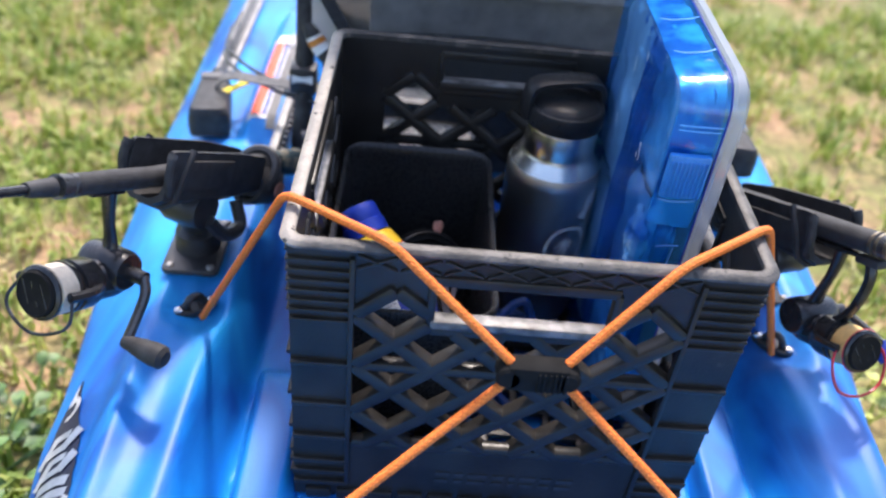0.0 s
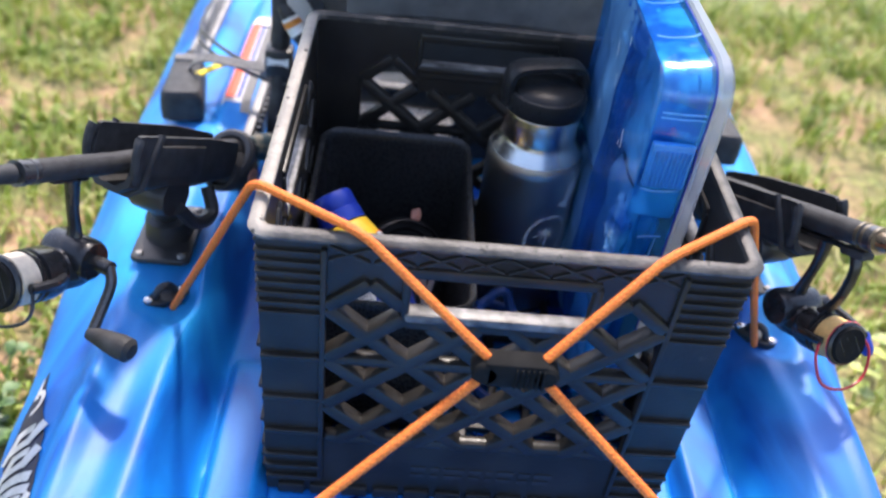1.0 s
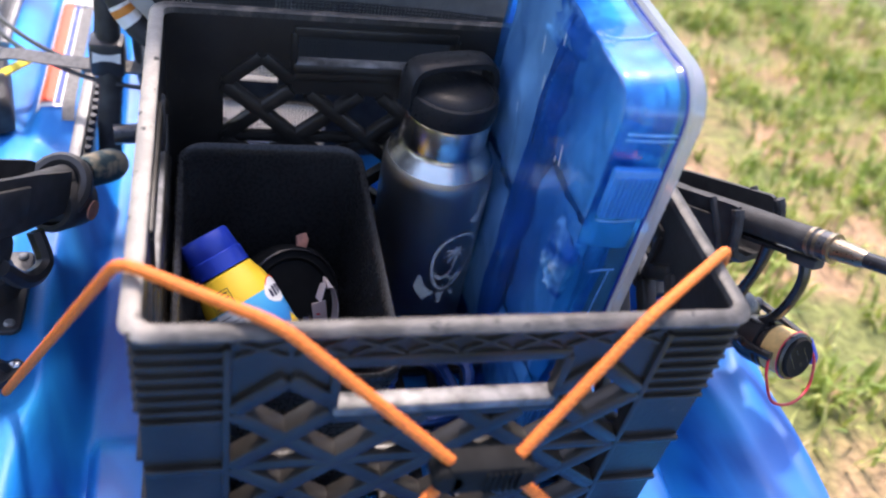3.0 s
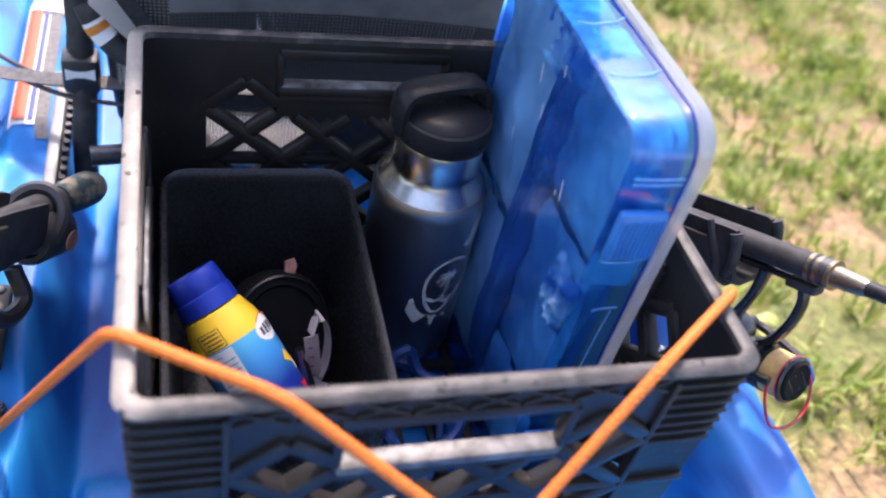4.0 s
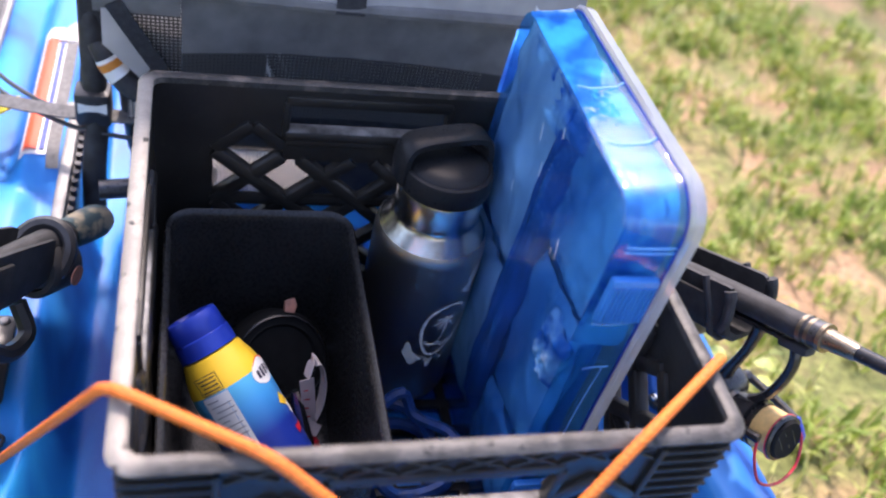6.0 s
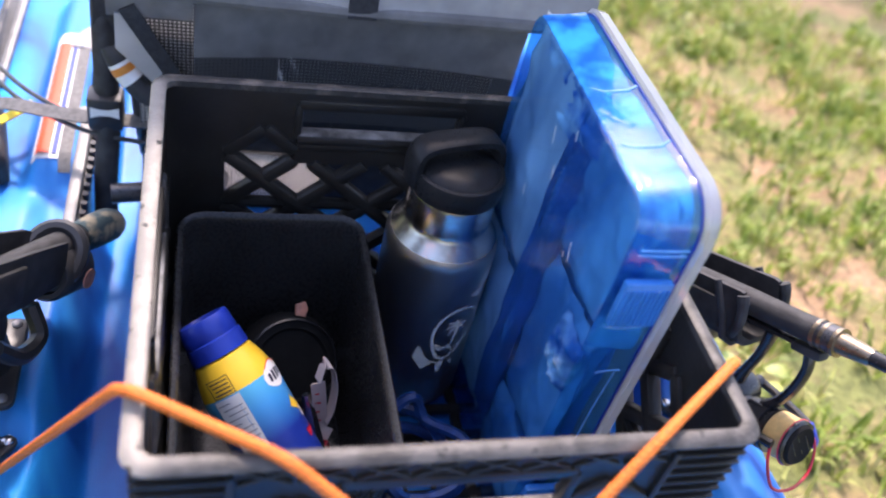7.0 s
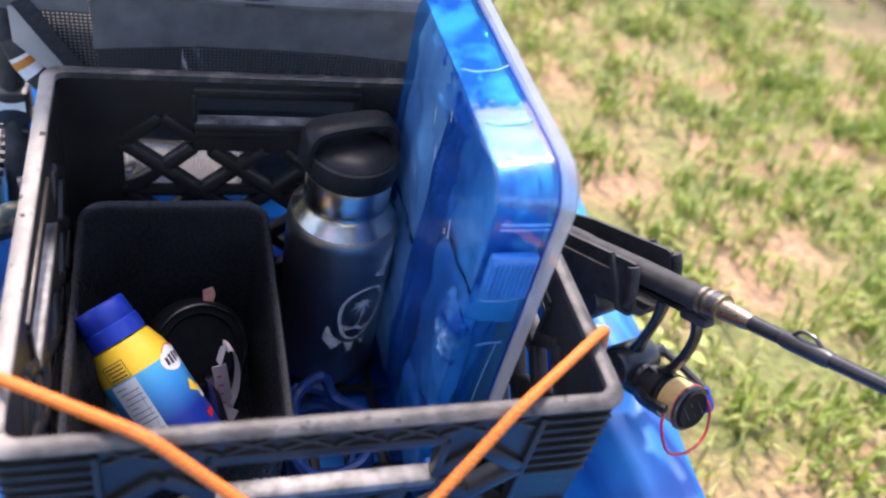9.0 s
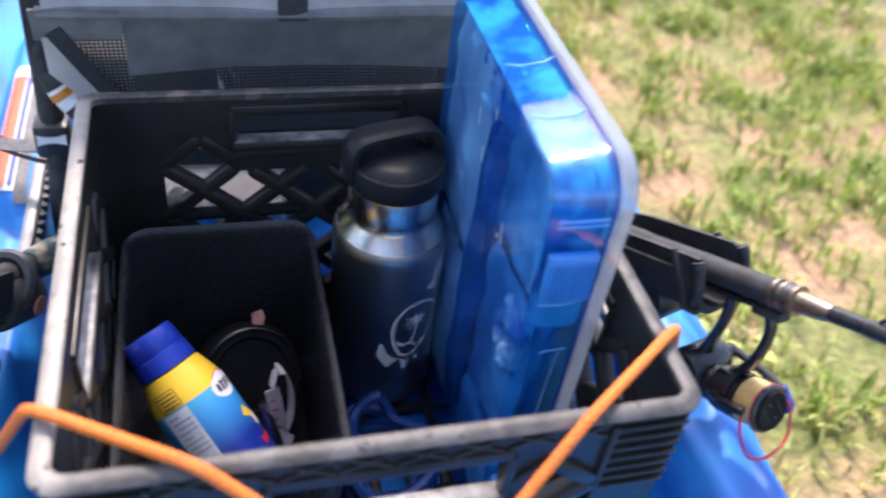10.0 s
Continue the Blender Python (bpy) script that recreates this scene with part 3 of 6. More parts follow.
def deck(x, y):
    """Height of the kayak's moulded top at a place in plan."""
    hw, ax = half_width(y), abs(x - 0.013)
    s = hw - abs(x)
    z = -0.015 + 0.080 * (1 - (1 - min(1.0, max(0.0, s) / 0.10)) ** 2.2)
    z += 0.010 * bumpf(ax, 0.285, 0.325, 0.012) * bumpf(y, -0.9, 0.26, 0.03)
    # rear well and seat well
    inner = min(1.0, hw / 0.38)
    well = (1 - ramp01(ax, 0.2265 * inner, 0.262 * inner)) * bumpf(y, -0.80, 1.15, 0.05)
    floor = -0.002
    floor += 0.014 * bumpf(ax, 0.180, 0.2235, 0.004) * (1 - ramp01(y, -0.045, -0.025))
    floor -= 0.008 * bumpf(ax, 0.172, 0.176, 0.002) * (1 - ramp01(y, -0.045, -0.025))
    floor += -0.012 * (bumpf(x, -0.008, -0.002, 0.002) + bumpf(x, 0.014, 0.020, 0.002) + bumpf(ax, 0.098, 0.104, 0.002)) * bumpf(y, -0.75, 0.2, 0.02)
    floor += 0.035 * bumpf(y, 0.20, 0.27, 0.02) * (1 - ramp01(ax, 0.16, 0.22))
    floor += 0.02 * ramp01(y, 0.3, 0.5)
    z = z * (1 - well) + floor * well
    # raised consoles beside the seat
    z += 0.026 * bumpf(ax, 0.243, 0.298, 0.010) * bumpf(y, 0.27, 0.60, 0.018)
    # recess round each cord anchor
    for cx, cy in ((-0.274, -0.012), (0.281, 0.003), (-0.285, -0.395), (0.275, -0.395)):
        z -= 0.016 * math.exp(-(((x - cx) / 0.030) ** 2 + ((y - cy) / 0.034) ** 2) ** 2)
    # long flutes in the side decks
    z += 0.0058 * math.cos((ax - 0.268) * 2 * math.pi / 0.052) * bumpf(ax, 0.250, 0.345, 0.015) * bumpf(y, -0.9, -0.07, 0.04)
    return z


def deck_point(x, y, up=0.0):
    return Vector((x, y, deck(x, y) + up))


kayak = thing("kayak", pose(0, 0, 0), "blue camouflage plastic sit-on-top kayak lying on the lawn", "kayak")
bm = bmesh.new()
NX, ys = 280, [-1.25 + 0.55 * k / 30 for k in range(30)] + [-0.70 + 1.4 * k / 190 for k in range(190)] + [0.70 + 1.35 * k / 50 for k in range(51)]
rows = []
for y in ys:
    hw = half_width(y)
    row = [(-0.30 * hw, y, -0.198), (-0.62 * hw, y, -0.190), (-0.86 * hw, y, -0.14), (-0.965 * hw, y, -0.075)]
    row += [(hw * (2 * k / NX - 1), y, deck(hw * (2 * k / NX - 1), y)) for k in range(NX + 1)]
    row += [(0.965 * hw, y, -0.075), (0.86 * hw, y, -0.14), (0.62 * hw, y, -0.190), (0.30 * hw, y, -0.198)]
    rows.append([bm.verts.new(q) for q in row])
stitch(bm, rows)
part("hull", bm, HULL, kayak, "blue and white marbled plastic hull", 60)


def decal_strip(name, pts, width, mat, parent, lift=0.0012, label=""):
    """A band of film that follows the deck."""
    bm, rings = bmesh.new(), []
    q = [Vector((x, y, 0)) for x, y in pts]
    for i, v in enumerate(q):
        d = (q[min(i + 1, len(q) - 1)] - q[max(i - 1, 0)]).normalized()
        w = width[i] if isinstance(width, (list, tuple)) else width
        s = Vector((-d.y, d.x, 0)) * w / 2
        rings.append([bm.verts.new(deck_point(v.x + s.x * k, v.y + s.y * k, lift)) for k in (-1, -0.5, 0, 0.5, 1)])
    for a, b in zip(rings, rings[1:]):
        for k in range(4):
            bm.faces.new((a[k], a[k + 1], b[k + 1], b[k]))
    return part(name, bm, mat, parent, label, 60)


def line2(a, b, n=10):
    return [(a[0] + (b[0] - a[0]) * k / n, a[1] + (b[1] - a[1]) * k / n) for k in range(n + 1)]


# maker's mark on the rear quarter: pale blocks with notches and a curled shape, on a dark ground
def mark(side, y0):
    ex = lambda y, s: side * (half_width(y) - s)
    decal_strip("decal", [(ex(y0 - 0.010 * k, 0.030), y0 - 0.010 * k) for k in range(19)], [0.002, 0.005, 0.010, 0.017, 0.021, 0.024, 0.030] + [0.036 + 0.002 * (k % 2) for k in range(12)], INK, kayak, 0.0012, "dark decal with pale shapes")
    decal_strip("decal_beak", [(ex(y0 - 0.006 - 0.004 * k, 0.029), y0 - 0.006 - 0.004 * k) for k in range(7)], [0.001, 0.002, 0.003, 0.004, 0.005, 0.006, 0.005], DECAL_PALE, kayak, 0.0024)
    decal_strip("decal_curl", [(ex(y0 - 0.034 - 0.010 * math.sin(a), 0.030 + 0.0075 * math.cos(a)), y0 - 0.034 - 0.010 * math.sin(a)) for a in [-1.9 + 0.42 * k for k in range(10)]], 0.0045, DECAL_PALE, kayak, 0.0024)
    for k, (length, notch) in enumerate(((0.019, 0.38), (0.017, 0.55), (0.008, 0.0), (0.007, 0.0), (0.016, 0.62), (0.017, 0.40), (0.016, 0.5))):
        y = y0 - 0.058 - sum((0.0225, 0.020, 0.011, 0.010, 0.019, 0.020, 0.019)[:k])
        lean = 0.006
        for s0, s1 in ((0.0145, 0.0205), (0.0395, 0.0455)) if notch else ((0.0145, 0.0455),):
            decal_strip("decal_block", [(ex(y - lean * q / 4, s0 + (s1 - s0) * q / 4), y - lean * q / 4 - length / 2) for q in range(5)], length, DECAL_PALE, kayak, 0.0024)
        if notch:
            for off in (0.0, length * 0.62):
                decal_strip("decal_block", [(ex(y, 0.0200 + 0.0200 * q / 4), y - off - length * 0.19 - lean * q / 8) for q in range(5)], length * 0.36, DECAL_PALE, kayak, 0.0024)


mark(-1, -0.085)
mark(1, -0.13)


# stickers on the console: white, orange and navy bands
def sticker(side):
    decal_strip("sticker", line2((side * 0.2715, 0.283), (side * 0.2715, 0.500), 24), 0.024, WHITE, kayak, 0.0012, "white, orange and navy sticker")
    decal_strip("sticker_band", line2((side * 0.2735, 0.288), (side * 0.2735, 0.478), 20), 0.0125, ORANGE, kayak, 0.0024)
    decal_strip("sticker_band", line2((side * 0.2632, 0.288), (side * 0.2632, 0.470), 20), 0.0045, NAVY, kayak, 0.0024)
    decal_strip("edge_plate", line2((side * 0.2535, 0.272), (side * 0.2535, 0.470), 20), 0.0110, GREY_STRAP, kayak, 0.0030, "grey edge plate")
    decal_strip("edge_tab", line2((side * 0.2560, 0.471), (side * 0.2500, 0.512), 8), [0.026, 0.026, 0.025, 0.024, 0.022, 0.019, 0.015, 0.010, 0.006], PALE_CLOTH, kayak, 0.0036, "pale end tab")


sticker(-1)


def cord_anchor(x, y, turn):
    """Low pad-eye screwed into its recess."""
    m = Matrix.Translation(deck_point(x, y, 0.001)) @ pose(0, 0, 0, 0, 0, turn)
    ob = thing("cord_anchor", m, "black plastic pad eye screwed into the kayak deck", "pad eye", "deck anchors")
    part("base", prism([(0.019 * math.cos(a) * 1.15, 0.0095 * math.sin(a)) for a in [2 * math.pi * k / 20 for k in range(20)]], 0.006, 0.002), BLACK, ob)
    part("eye", tube(curve([(-0.010, 0, 0.004), (-0.006, 0, 0.014), (0, 0, 0.017), (0.006, 0, 0.014), (0.010, 0, 0.004)], 4), 0.0035), BLACK, ob)
    for s in (-1, 1):
        part("screw", lathe([(0.0045, 0.005), (0.0045, 0.008), (0.003, 0.0092), (0.0001, 0.0095)], 12, pose(0.0155 * s, 0, 0)), CHROME, ob, "steel screw")
    return ob


ANCHORS = {"l": (-0.274, -0.012), "r": (0.281, 0.003), "bl": (-0.285, -0.395), "br": (0.275, -0.395)}
for x, y in ANCHORS.values():
    cord_anchor(x, y, 35 if x < 0 else -35)


def paddle_clip(x, y, turn):
    """Moulded paddle rest with a rubber keeper."""
    m = Matrix.Translation(deck_point(x, y, -0.002)) @ pose(0, 0, 0, 0, 0, turn)
    ob = thing("paddle_clip", m, "black moulded paddle rest bolted to the kayak deck", "paddle clip", "paddle clips")
    prof = [(x * (1.0 - 2.2 * (y + 0.058)), y) for x, y in rrect(0.047, 0.116, 0.012, 6)]
    rings = []
    for sx, sy, z in ((1.02, 1.0, 0.0), (1.04, 1.01, 0.010), (1.02, 1.0, 0.024), (0.97, 0.975, 0.031), (0.86, 0.93, 0.0345), (0.40, 0.6, 0.035)):
        rings.append([(px * sx, py * sy, z + 0.010 * max(0, -py) / 0.05) for px, py in prof])
    part("body", loft(rings), MATTE, ob)
    part("hook", tube(curve([(0, 0.045, 0.02), (0, 0.066, 0.03), (0, 0.075, 0.02), (0, 0.07, 0.005)], 5), 0.006), BLACK, ob)
    part("keeper", box((0, 0.046, 0.034), (0.034, 0.016, 0.008), 0.003), GREY_STRAP, ob, "grey keeper band")
    return ob


paddle_clip(-0.330, 0.318, 8)
paddle_clip(0.289, 0.286, -5)


# ---- milk crate ----
CX, CY0, CY1, CH = 0.1665, -0.169, 0.155, 0.275
CYM = (CY0 + CY1) / 2
crate = thing("milk_crate", pose(0, 0, 0), "scuffed black plastic milk crate standing in the kayak's rear well", "crate")


def clip_line(c, slope, x0, x1, z0, z1):
    """The stretch of the line z = c + slope * x inside a rectangle."""
    pts = []
    for x in (x0, x1):
        z = c + slope * x
        if z0 - 1e-9 <= z <= z1 + 1e-9:
            pts.append((x, z))
    for z in (z0, z1):
        x = (z - c) / slope
        if x0 < x < x1:
            pts.append((x, z))
    return sorted(pts)[:2] if len(pts) >= 2 else None


def crate_wall(name, m, half, marks=False, raise_slot=0.0, deep=0.0115):
    """One side of the crate in its own frame: x along, z up, -y outwards; y = 0 is the rim's outer edge."""
    px, pz0, pz1 = 0.1155, 0.070, 0.250 + raise_slot * 0.6
    sx, sz0, sz1 = 0.060, 0.213 + raise_slot, 0.243 + raise_slot * 0.6
    yi, yo, yr = 0.0092, 0.0055, 0.0008
    bms, ribs = [], []
    for s in (-1, 1):
        # horizontal stiffening ribs by the corner
        for z in (0.258, 0.249, 0.240, 0.231, 0.222, 0.213, 0.204):
            ribs.append(plate_xz(min(s * (px + 0.002), s * half), max(s * (px + 0.002), s * half), z - 0.0012, z + 0.0012, yr + 0.0018, yo + 0.001, 0.0008))
        for z in (0.161, 0.117, 0.078, 0.048, 0.034, 0.020):
            ribs.append(plate_xz(min(s * (px + 0.002), s * half), max(s * (px + 0.002), s * half), z - 0.0022, z + 0.0022, yr + 0.0008, yo + 0.001, 0.001))
        ribs.append(plate_xz(min(s * px, s * (px + 0.004)), max(s * px, s * (px + 0.004)), 0.02, 0.262, yr + 0.001, yo + 0.001, 0.001))
    ring = lambda x, z0, z1, y: [(-x, y, z0), (x, y, z0), (x, y, z1), (-x, y, z1)]
    sheet = loft([ring(half, 0.0, 0.2705, yo), ring(px, pz0, pz1, yo), ring(px, pz0, pz1, yi), ring(half, 0.0, 0.2705, yi)], False, True)
    zt = 0.2345
    if raise_slot:
        bms.append(plate_xz(-px, sx + 0.0035, 0.2045, sz0 - 0.004, yo + 0.0003, yi + 0.0005))
    for q in (-1, 1):
        web = [(q * x, z) for x, z in ((px, 0.2119), (0.087, 0.2365), (sx + 0.004, 0.2167), (sx + 0.004, pz1), (px, pz1))]
        bms.append(loft([[(x, y, z) for x, z in web] for y in (yo, yi)]))
    body = part(name, sheet, CRATE, crate)
    body.matrix_basis = m
    for b in bms:
        part("slot_panel", b, CRATE, body)
    for b in ribs:
        part("corner_rib", b, CRATE, body)
    # hand slot with its rounded lip
    lip = join(plate_xz(-sx - 0.004, sx + 0.004, sz0 - 0.009, sz0, 0.001, 0.0135, 0.003), plate_xz(-sx - 0.004, sx + 0.004, sz1, max(pz1 + 0.002, sz1 + 0.004), 0.003, 0.0115, 0.002),
               plate_xz(-sx - 0.006, -sx, sz0 - 0.006, sz1 + 0.004, 0.002, 0.0115, 0.002), plate_xz(sx, sx + 0.006, sz0 - 0.006, sz1 + 0.004, 0.002, 0.0115, 0.002))
    part("hand_slot", lip, CRATE, body, "moulded hand slot")
    # lower lip in a lighter grey than the rest of the slot
    part("slot_lip", plate_xz(-sx - 0.003, sx + 0.003, sz0 - 0.007, sz0 + 0.0006, 0.0003, 0.0125, 0.0022), RIM_DARK, body, "paler lower lip of the hand slot")
    part("slot_skirt", plate_xz(-sx - 0.003, sx + 0.003, sz0 - 0.0150, sz0 - 0.0072, 0.0022, 0.0118, 0.002), CRATE, body, "recessed lower face of the slot lip")
    # level bars and edges of the lattice panel
    for z, h in ((0.1615, 0.010), (pz0 + 0.003, 0.010)):
        part("cross_bar", plate_xz(-px, px, z - h / 2, z + h / 2, 0.0015, deep - 0.0008, 0.0042), CRATE, body)
    # crossed diagonal bars: holes 58 mm apart and 50 mm from row to row
    rise, wide = 0.862, 0.0114
    for slope in (rise, -rise):
        for k in range(-6, 5):
            seg = clip_line(0.2115 + 0.050 * k, slope, -px, px, pz0, zt + 0.002)
            if not seg:
                continue
            (xa, za), (xb, zb) = seg
            run, pieces, n = [], [], 80
            for i in range(n + 1):
                x, z = xa + (xb - xa) * i / n, za + (zb - za) * i / n
                if (abs(x) < sx + 0.002 or raise_slot and x < 0) and z > min(sz0 - 0.010, 0.206):
                    if len(run) > 2:
                        pieces.append((run[0], run[-1]))
                    run = []
                else:
                    run.append((x, z))
            if len(run) > 2:
                pieces.append((run[0], run[-1]))
            for (xa, za), (xb, zb) in pieces:
                ln = math.hypot(xb - xa, zb - za)
                if ln < 0.010:
                    continue
                a = math.atan2(zb - za, xb - xa)
                mm = Matrix.Translation(((xa + xb) / 2, 0.0011 + deep / 2, (za + zb) / 2)) @ Matrix.Rotation(-a, 4, "Y")
                part("lattice_bar", box((0, 0, 0), (ln, deep if slope > 0 else deep - 0.0006, wide), 0.0030, mm, 2), CRATE, body)
    # truss relief under the rim
    for k in range(8):
        x0 = -px + 2 * px * k / 8
        for s in (1, -1):
            mm = Matrix.Translation((x0 + px / 8, 0.0050, 0.259)) @ Matrix.Rotation(-s * 0.42, 4, "Y")
            part("truss_rib", box((0, 0, 0), (0.029, 0.004, 0.002), 0.0006, mm, 1), CRATE, body)
    if marks:
        # stamped small print, too worn to read
        for row, z in ((0, 0.036), (1, 0.027)):
            x = -0.045
            for w in (0.012, 0.007, 0.016, 0.010, 0.005, 0.013, 0.009, 0.014):
                part("stamp", plate_xz(x, x + w * (0.9 if row else 1), z, z + 0.0045, 0.0048, 0.0058), CRATE_STAMP, body)
                x += w + 0.004
    # foot ribs
    for k in range(12):
        x = -half + 0.02 + (2 * half - 0.04) * k / 11
        part("foot_rib", plate_xz(x - 0.0105, x + 0.0105, 0.0, 0.011, 0.0012, yo + 0.001, 0.0015), CRATE, body)
    return body


RIM_DARK = material("pale_slot_lip", (0.05, 0.05, 0.05), 0.45, vary=0.5, scale=60, bump=0.4, second=(0.16, 0.155, 0.15), fine=250)
CRATE_STAMP = material("stamped_plastic", (0.03, 0.03, 0.032), 0.5, vary=0.3, scale=60)
HD = (CY1 - CY0) / 2
crate_wall("front_wall", Matrix.Translation((0, CY0, 0)), CX - 0.006, True, 0.0, 0.0135)
crate_wall("back_wall", Matrix.Translation((0, CY1, 0)) @ Matrix.Rotation(math.pi, 4, "Z"), CX - 0.006, False, 0.020)
crate_wall("side_wall", Matrix.Translation((-CX, CYM, 0)) @ Matrix.Rotation(-math.pi / 2, 4, "Z"), HD - 0.0125)
crate_wall("side_wall", Matrix.Translation((CX, CYM, 0)) @ Matrix.Rotation(math.pi / 2, 4, "Z"), HD - 0.0125)
outer, inner = rrect(2 * CX, 2 * HD, 0.014, 6, 0, CYM), rrect(2 * CX - 0.0198, 2 * HD - 0.0198, 0.007, 6, 0, CYM)
lo_o, lo_i = rrect(2 * CX - 0.002, 2 * HD - 0.002, 0.013, 6, 0, CYM), rrect(2 * CX - 0.0198, 2 * HD - 0.0198, 0.007, 6, 0, CYM)
o2, i2 = rrect(2 * CX - 0.004, 2 * HD - 0.004, 0.012, 6, 0, CYM), rrect(2 * CX - 0.0145, 2 * HD - 0.0145, 0.009, 6, 0, CYM)
bm = bmesh.new()
rim_rings = [[bm.verts.new((x, y, z)) for x, y in r] for r, z in ((lo_i, CH - 0.0060), (lo_o, CH - 0.0060), (outer, CH - 0.0035), (o2, CH - 0.0014), (i2, CH), (inner, CH - 0.0015))]
stitch(bm, rim_rings, True)
for v in bm.verts:
    v.co.z += 0.0009 * noise.noise(v.co * 45)
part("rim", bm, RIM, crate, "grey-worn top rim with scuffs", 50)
# floor grating
bms = []
for k in range(11):
    x = -0.148 + 0.296 * k / 10
    bms.append(box((x, CYM, 0.006), (0.008, 2 * HD - 0.03, 0.007), 0.001))
for k in range(11):
    y = CYM - HD + 0.02 + (2 * HD - 0.04) * k / 10
    bms.append(box((0, y, 0.0066), (2 * CX - 0.03, 0.008, 0.007), 0.001))
part("floor_grating", join(*bms), CRATE, crate)


# ---- bin inside the crate ----
bin_w, bin_d, bin_h = 0.144, 0.240, 0.158
bin_ob = thing("storage_bin", pose(-0.078, 0.008, 0.0105), "black rounded plastic bin standing inside the crate", "bin")
def bring(w, d, r, z, n=6):
    return [(x, y, z) for x, y in rrect(w, d, r, n)]
rings = [bring(bin_w - 0.030, bin_d - 0.030, 0.016, 0.0), bring(bin_w - 0.020, bin_d - 0.020, 0.020, 0.003), bring(bin_w - 0.006, bin_d - 0.006, 0.020, bin_h - 0.012),
         bring(bin_w - 0.010, bin_d - 0.010, 0.016, bin_h - 0.012), bring(bin_w - 0.026, bin_d - 0.026, 0.016, 0.006), bring(bin_w - 0.036, bin_d - 0.036, 0.014, 0.003)]
part("shell", loft(rings), BIN, bin_ob, "black tapered bin body", 50)
part("rim", loft([bring(bin_w - 0.002, bin_d - 0.002, 0.020, bin_h - 0.013), bring(bin_w, bin_d, 0.021, bin_h - 0.008), bring(bin_w, bin_d, 0.021, bin_h - 0.002), bring(bin_w - 0.003, bin_d - 0.003, 0.020, bin_h),
                  bring(bin_w - 0.007, bin_d - 0.007, 0.018, bin_h - 0.001), bring(bin_w - 0.011, bin_d - 0.011, 0.016, bin_h - 0.004), bring(bin_w - 0.011, bin_d - 0.011, 0.016, bin_h - 0.013)], False, True), BIN, bin_ob, "rolled black rim", 50)


# ---- steel flask ----
flask = thing("water_flask", pose(0.0515, 0.094, 0.0105), "brushed steel insulated water flask with black loop cap", "flask")
part("body", lathe([(0.038, 0.0), (0.0435, 0.003), (0.045, 0.010), (0.045, 0.166), (0.0447, 0.172), (0.043, 0.177), (0.0425, 0.178)], 64), STEEL, flask, "brushed steel body")
part("neck", lathe([(0.0424, 0.1781), (0.0355, 0.189), (0.0340, 0.192), (0.0335, 0.195), (0.0335, 0.216), (0.0325, 0.2185), (0.02, 0.2195)], 64), NECK, flask, "bright steel shoulder and neck")
cap = part("cap", lathe([(0.0325, 0.2198), (0.0350, 0.2200), (0.0360, 0.222), (0.0358, 0.234), (0.0345, 0.2375), (0.0325, 0.2385), (0.0310, 0.2375), (0.0290, 0.2395), (0.0200, 0.2425), (0.0001, 0.2435)], 56), CAP, flask, "black screw cap")


def strap_loop(pts, w, t, turn):
    """A flat moulded handle of rounded section along pts."""
    path = curve(pts, 6)
    rings = []
    for i, q in enumerate(path):
        d = (path[min(i + 1, len(path) - 1)] - path[max(i - 1, 0)]).normalized()
        side = Vector((0, 1, 0))
        up = side.cross(d).normalized()
        rings.append([q + side * (w / 2 * x) + up * (t / 2 * z) for x, z in ((-0.7, -1), (0.7, -1), (1, -0.6), (1, 0.6), (0.7, 1), (-0.7, 1), (-1, 0.6), (-1, -0.6))])
    return loft(rings, m=Matrix.Rotation(radians(turn), 4, "Z"))


part("carry_loop", strap_loop([(-0.0345, 0.006, 0.224), (-0.0348, 0.007, 0.240), (-0.0315, 0.008, 0.2505), (-0.022, 0.009, 0.2545), (0.0, 0.009, 0.2555), (0.022, 0.009, 0.2545), (0.0315, 0.008, 0.2505), (0.0348, 0.007, 0.240), (0.0345, 0.006, 0.224)], 0.021, 0.0075, 14), CAP, cap, smooth=50)


def wrap(pts, r, a0, z0):
    """Flat (u, v) outline points laid on a cylinder."""
    return [Vector((r * math.cos(a0 + u / r), r * math.sin(a0 + u / r), z0 + v)) for u, v in pts]


def wrapped_band(pts, width, r, a0, z0):
    bm, rings = bmesh.new(), []
    n = len(pts)
    for i, (u, v) in enumerate(pts):
        a, b = pts[max(i - 1, 0)], pts[min(i + 1, n - 1)]
        if pts[0] == pts[-1] and i in (0, n - 1):
            a, b = pts[-2], pts[1]
        dx, dy = b[0] - a[0], b[1] - a[1]
        ln = math.hypot(dx, dy) or 1
        w = (width[i] if isinstance(width, (list, tuple)) else width) / 2
        rings.append([bm.verts.new(q) for q in wrap([(u - dy / ln * w * s, v + dx / ln * w * s) for s in (-1, -0.33, 0.33, 1)], r, a0, z0)])
    for a, b in zip(rings, rings[1:]):
        for k in range(3):
            bm.faces.new((a[k], a[k + 1], b[k + 1], b[k]))
    return bm


# pale seal on the flask: ring, palm, banner and a small fish
SEAL_A = radians(-68)
R1 = 0.0453
def wrapped_band_big(pts, width, r, a0, z0, k=1.35):
    c, q = math.cos(radians(-11)), math.sin(radians(-11))
    return wrapped_band([((u * c - v * q) * k, (u * q + v * c) * k) for u, v in pts], [w * k for w in width] if isinstance(width, (list, tuple)) else width * k, r, a0, z0)


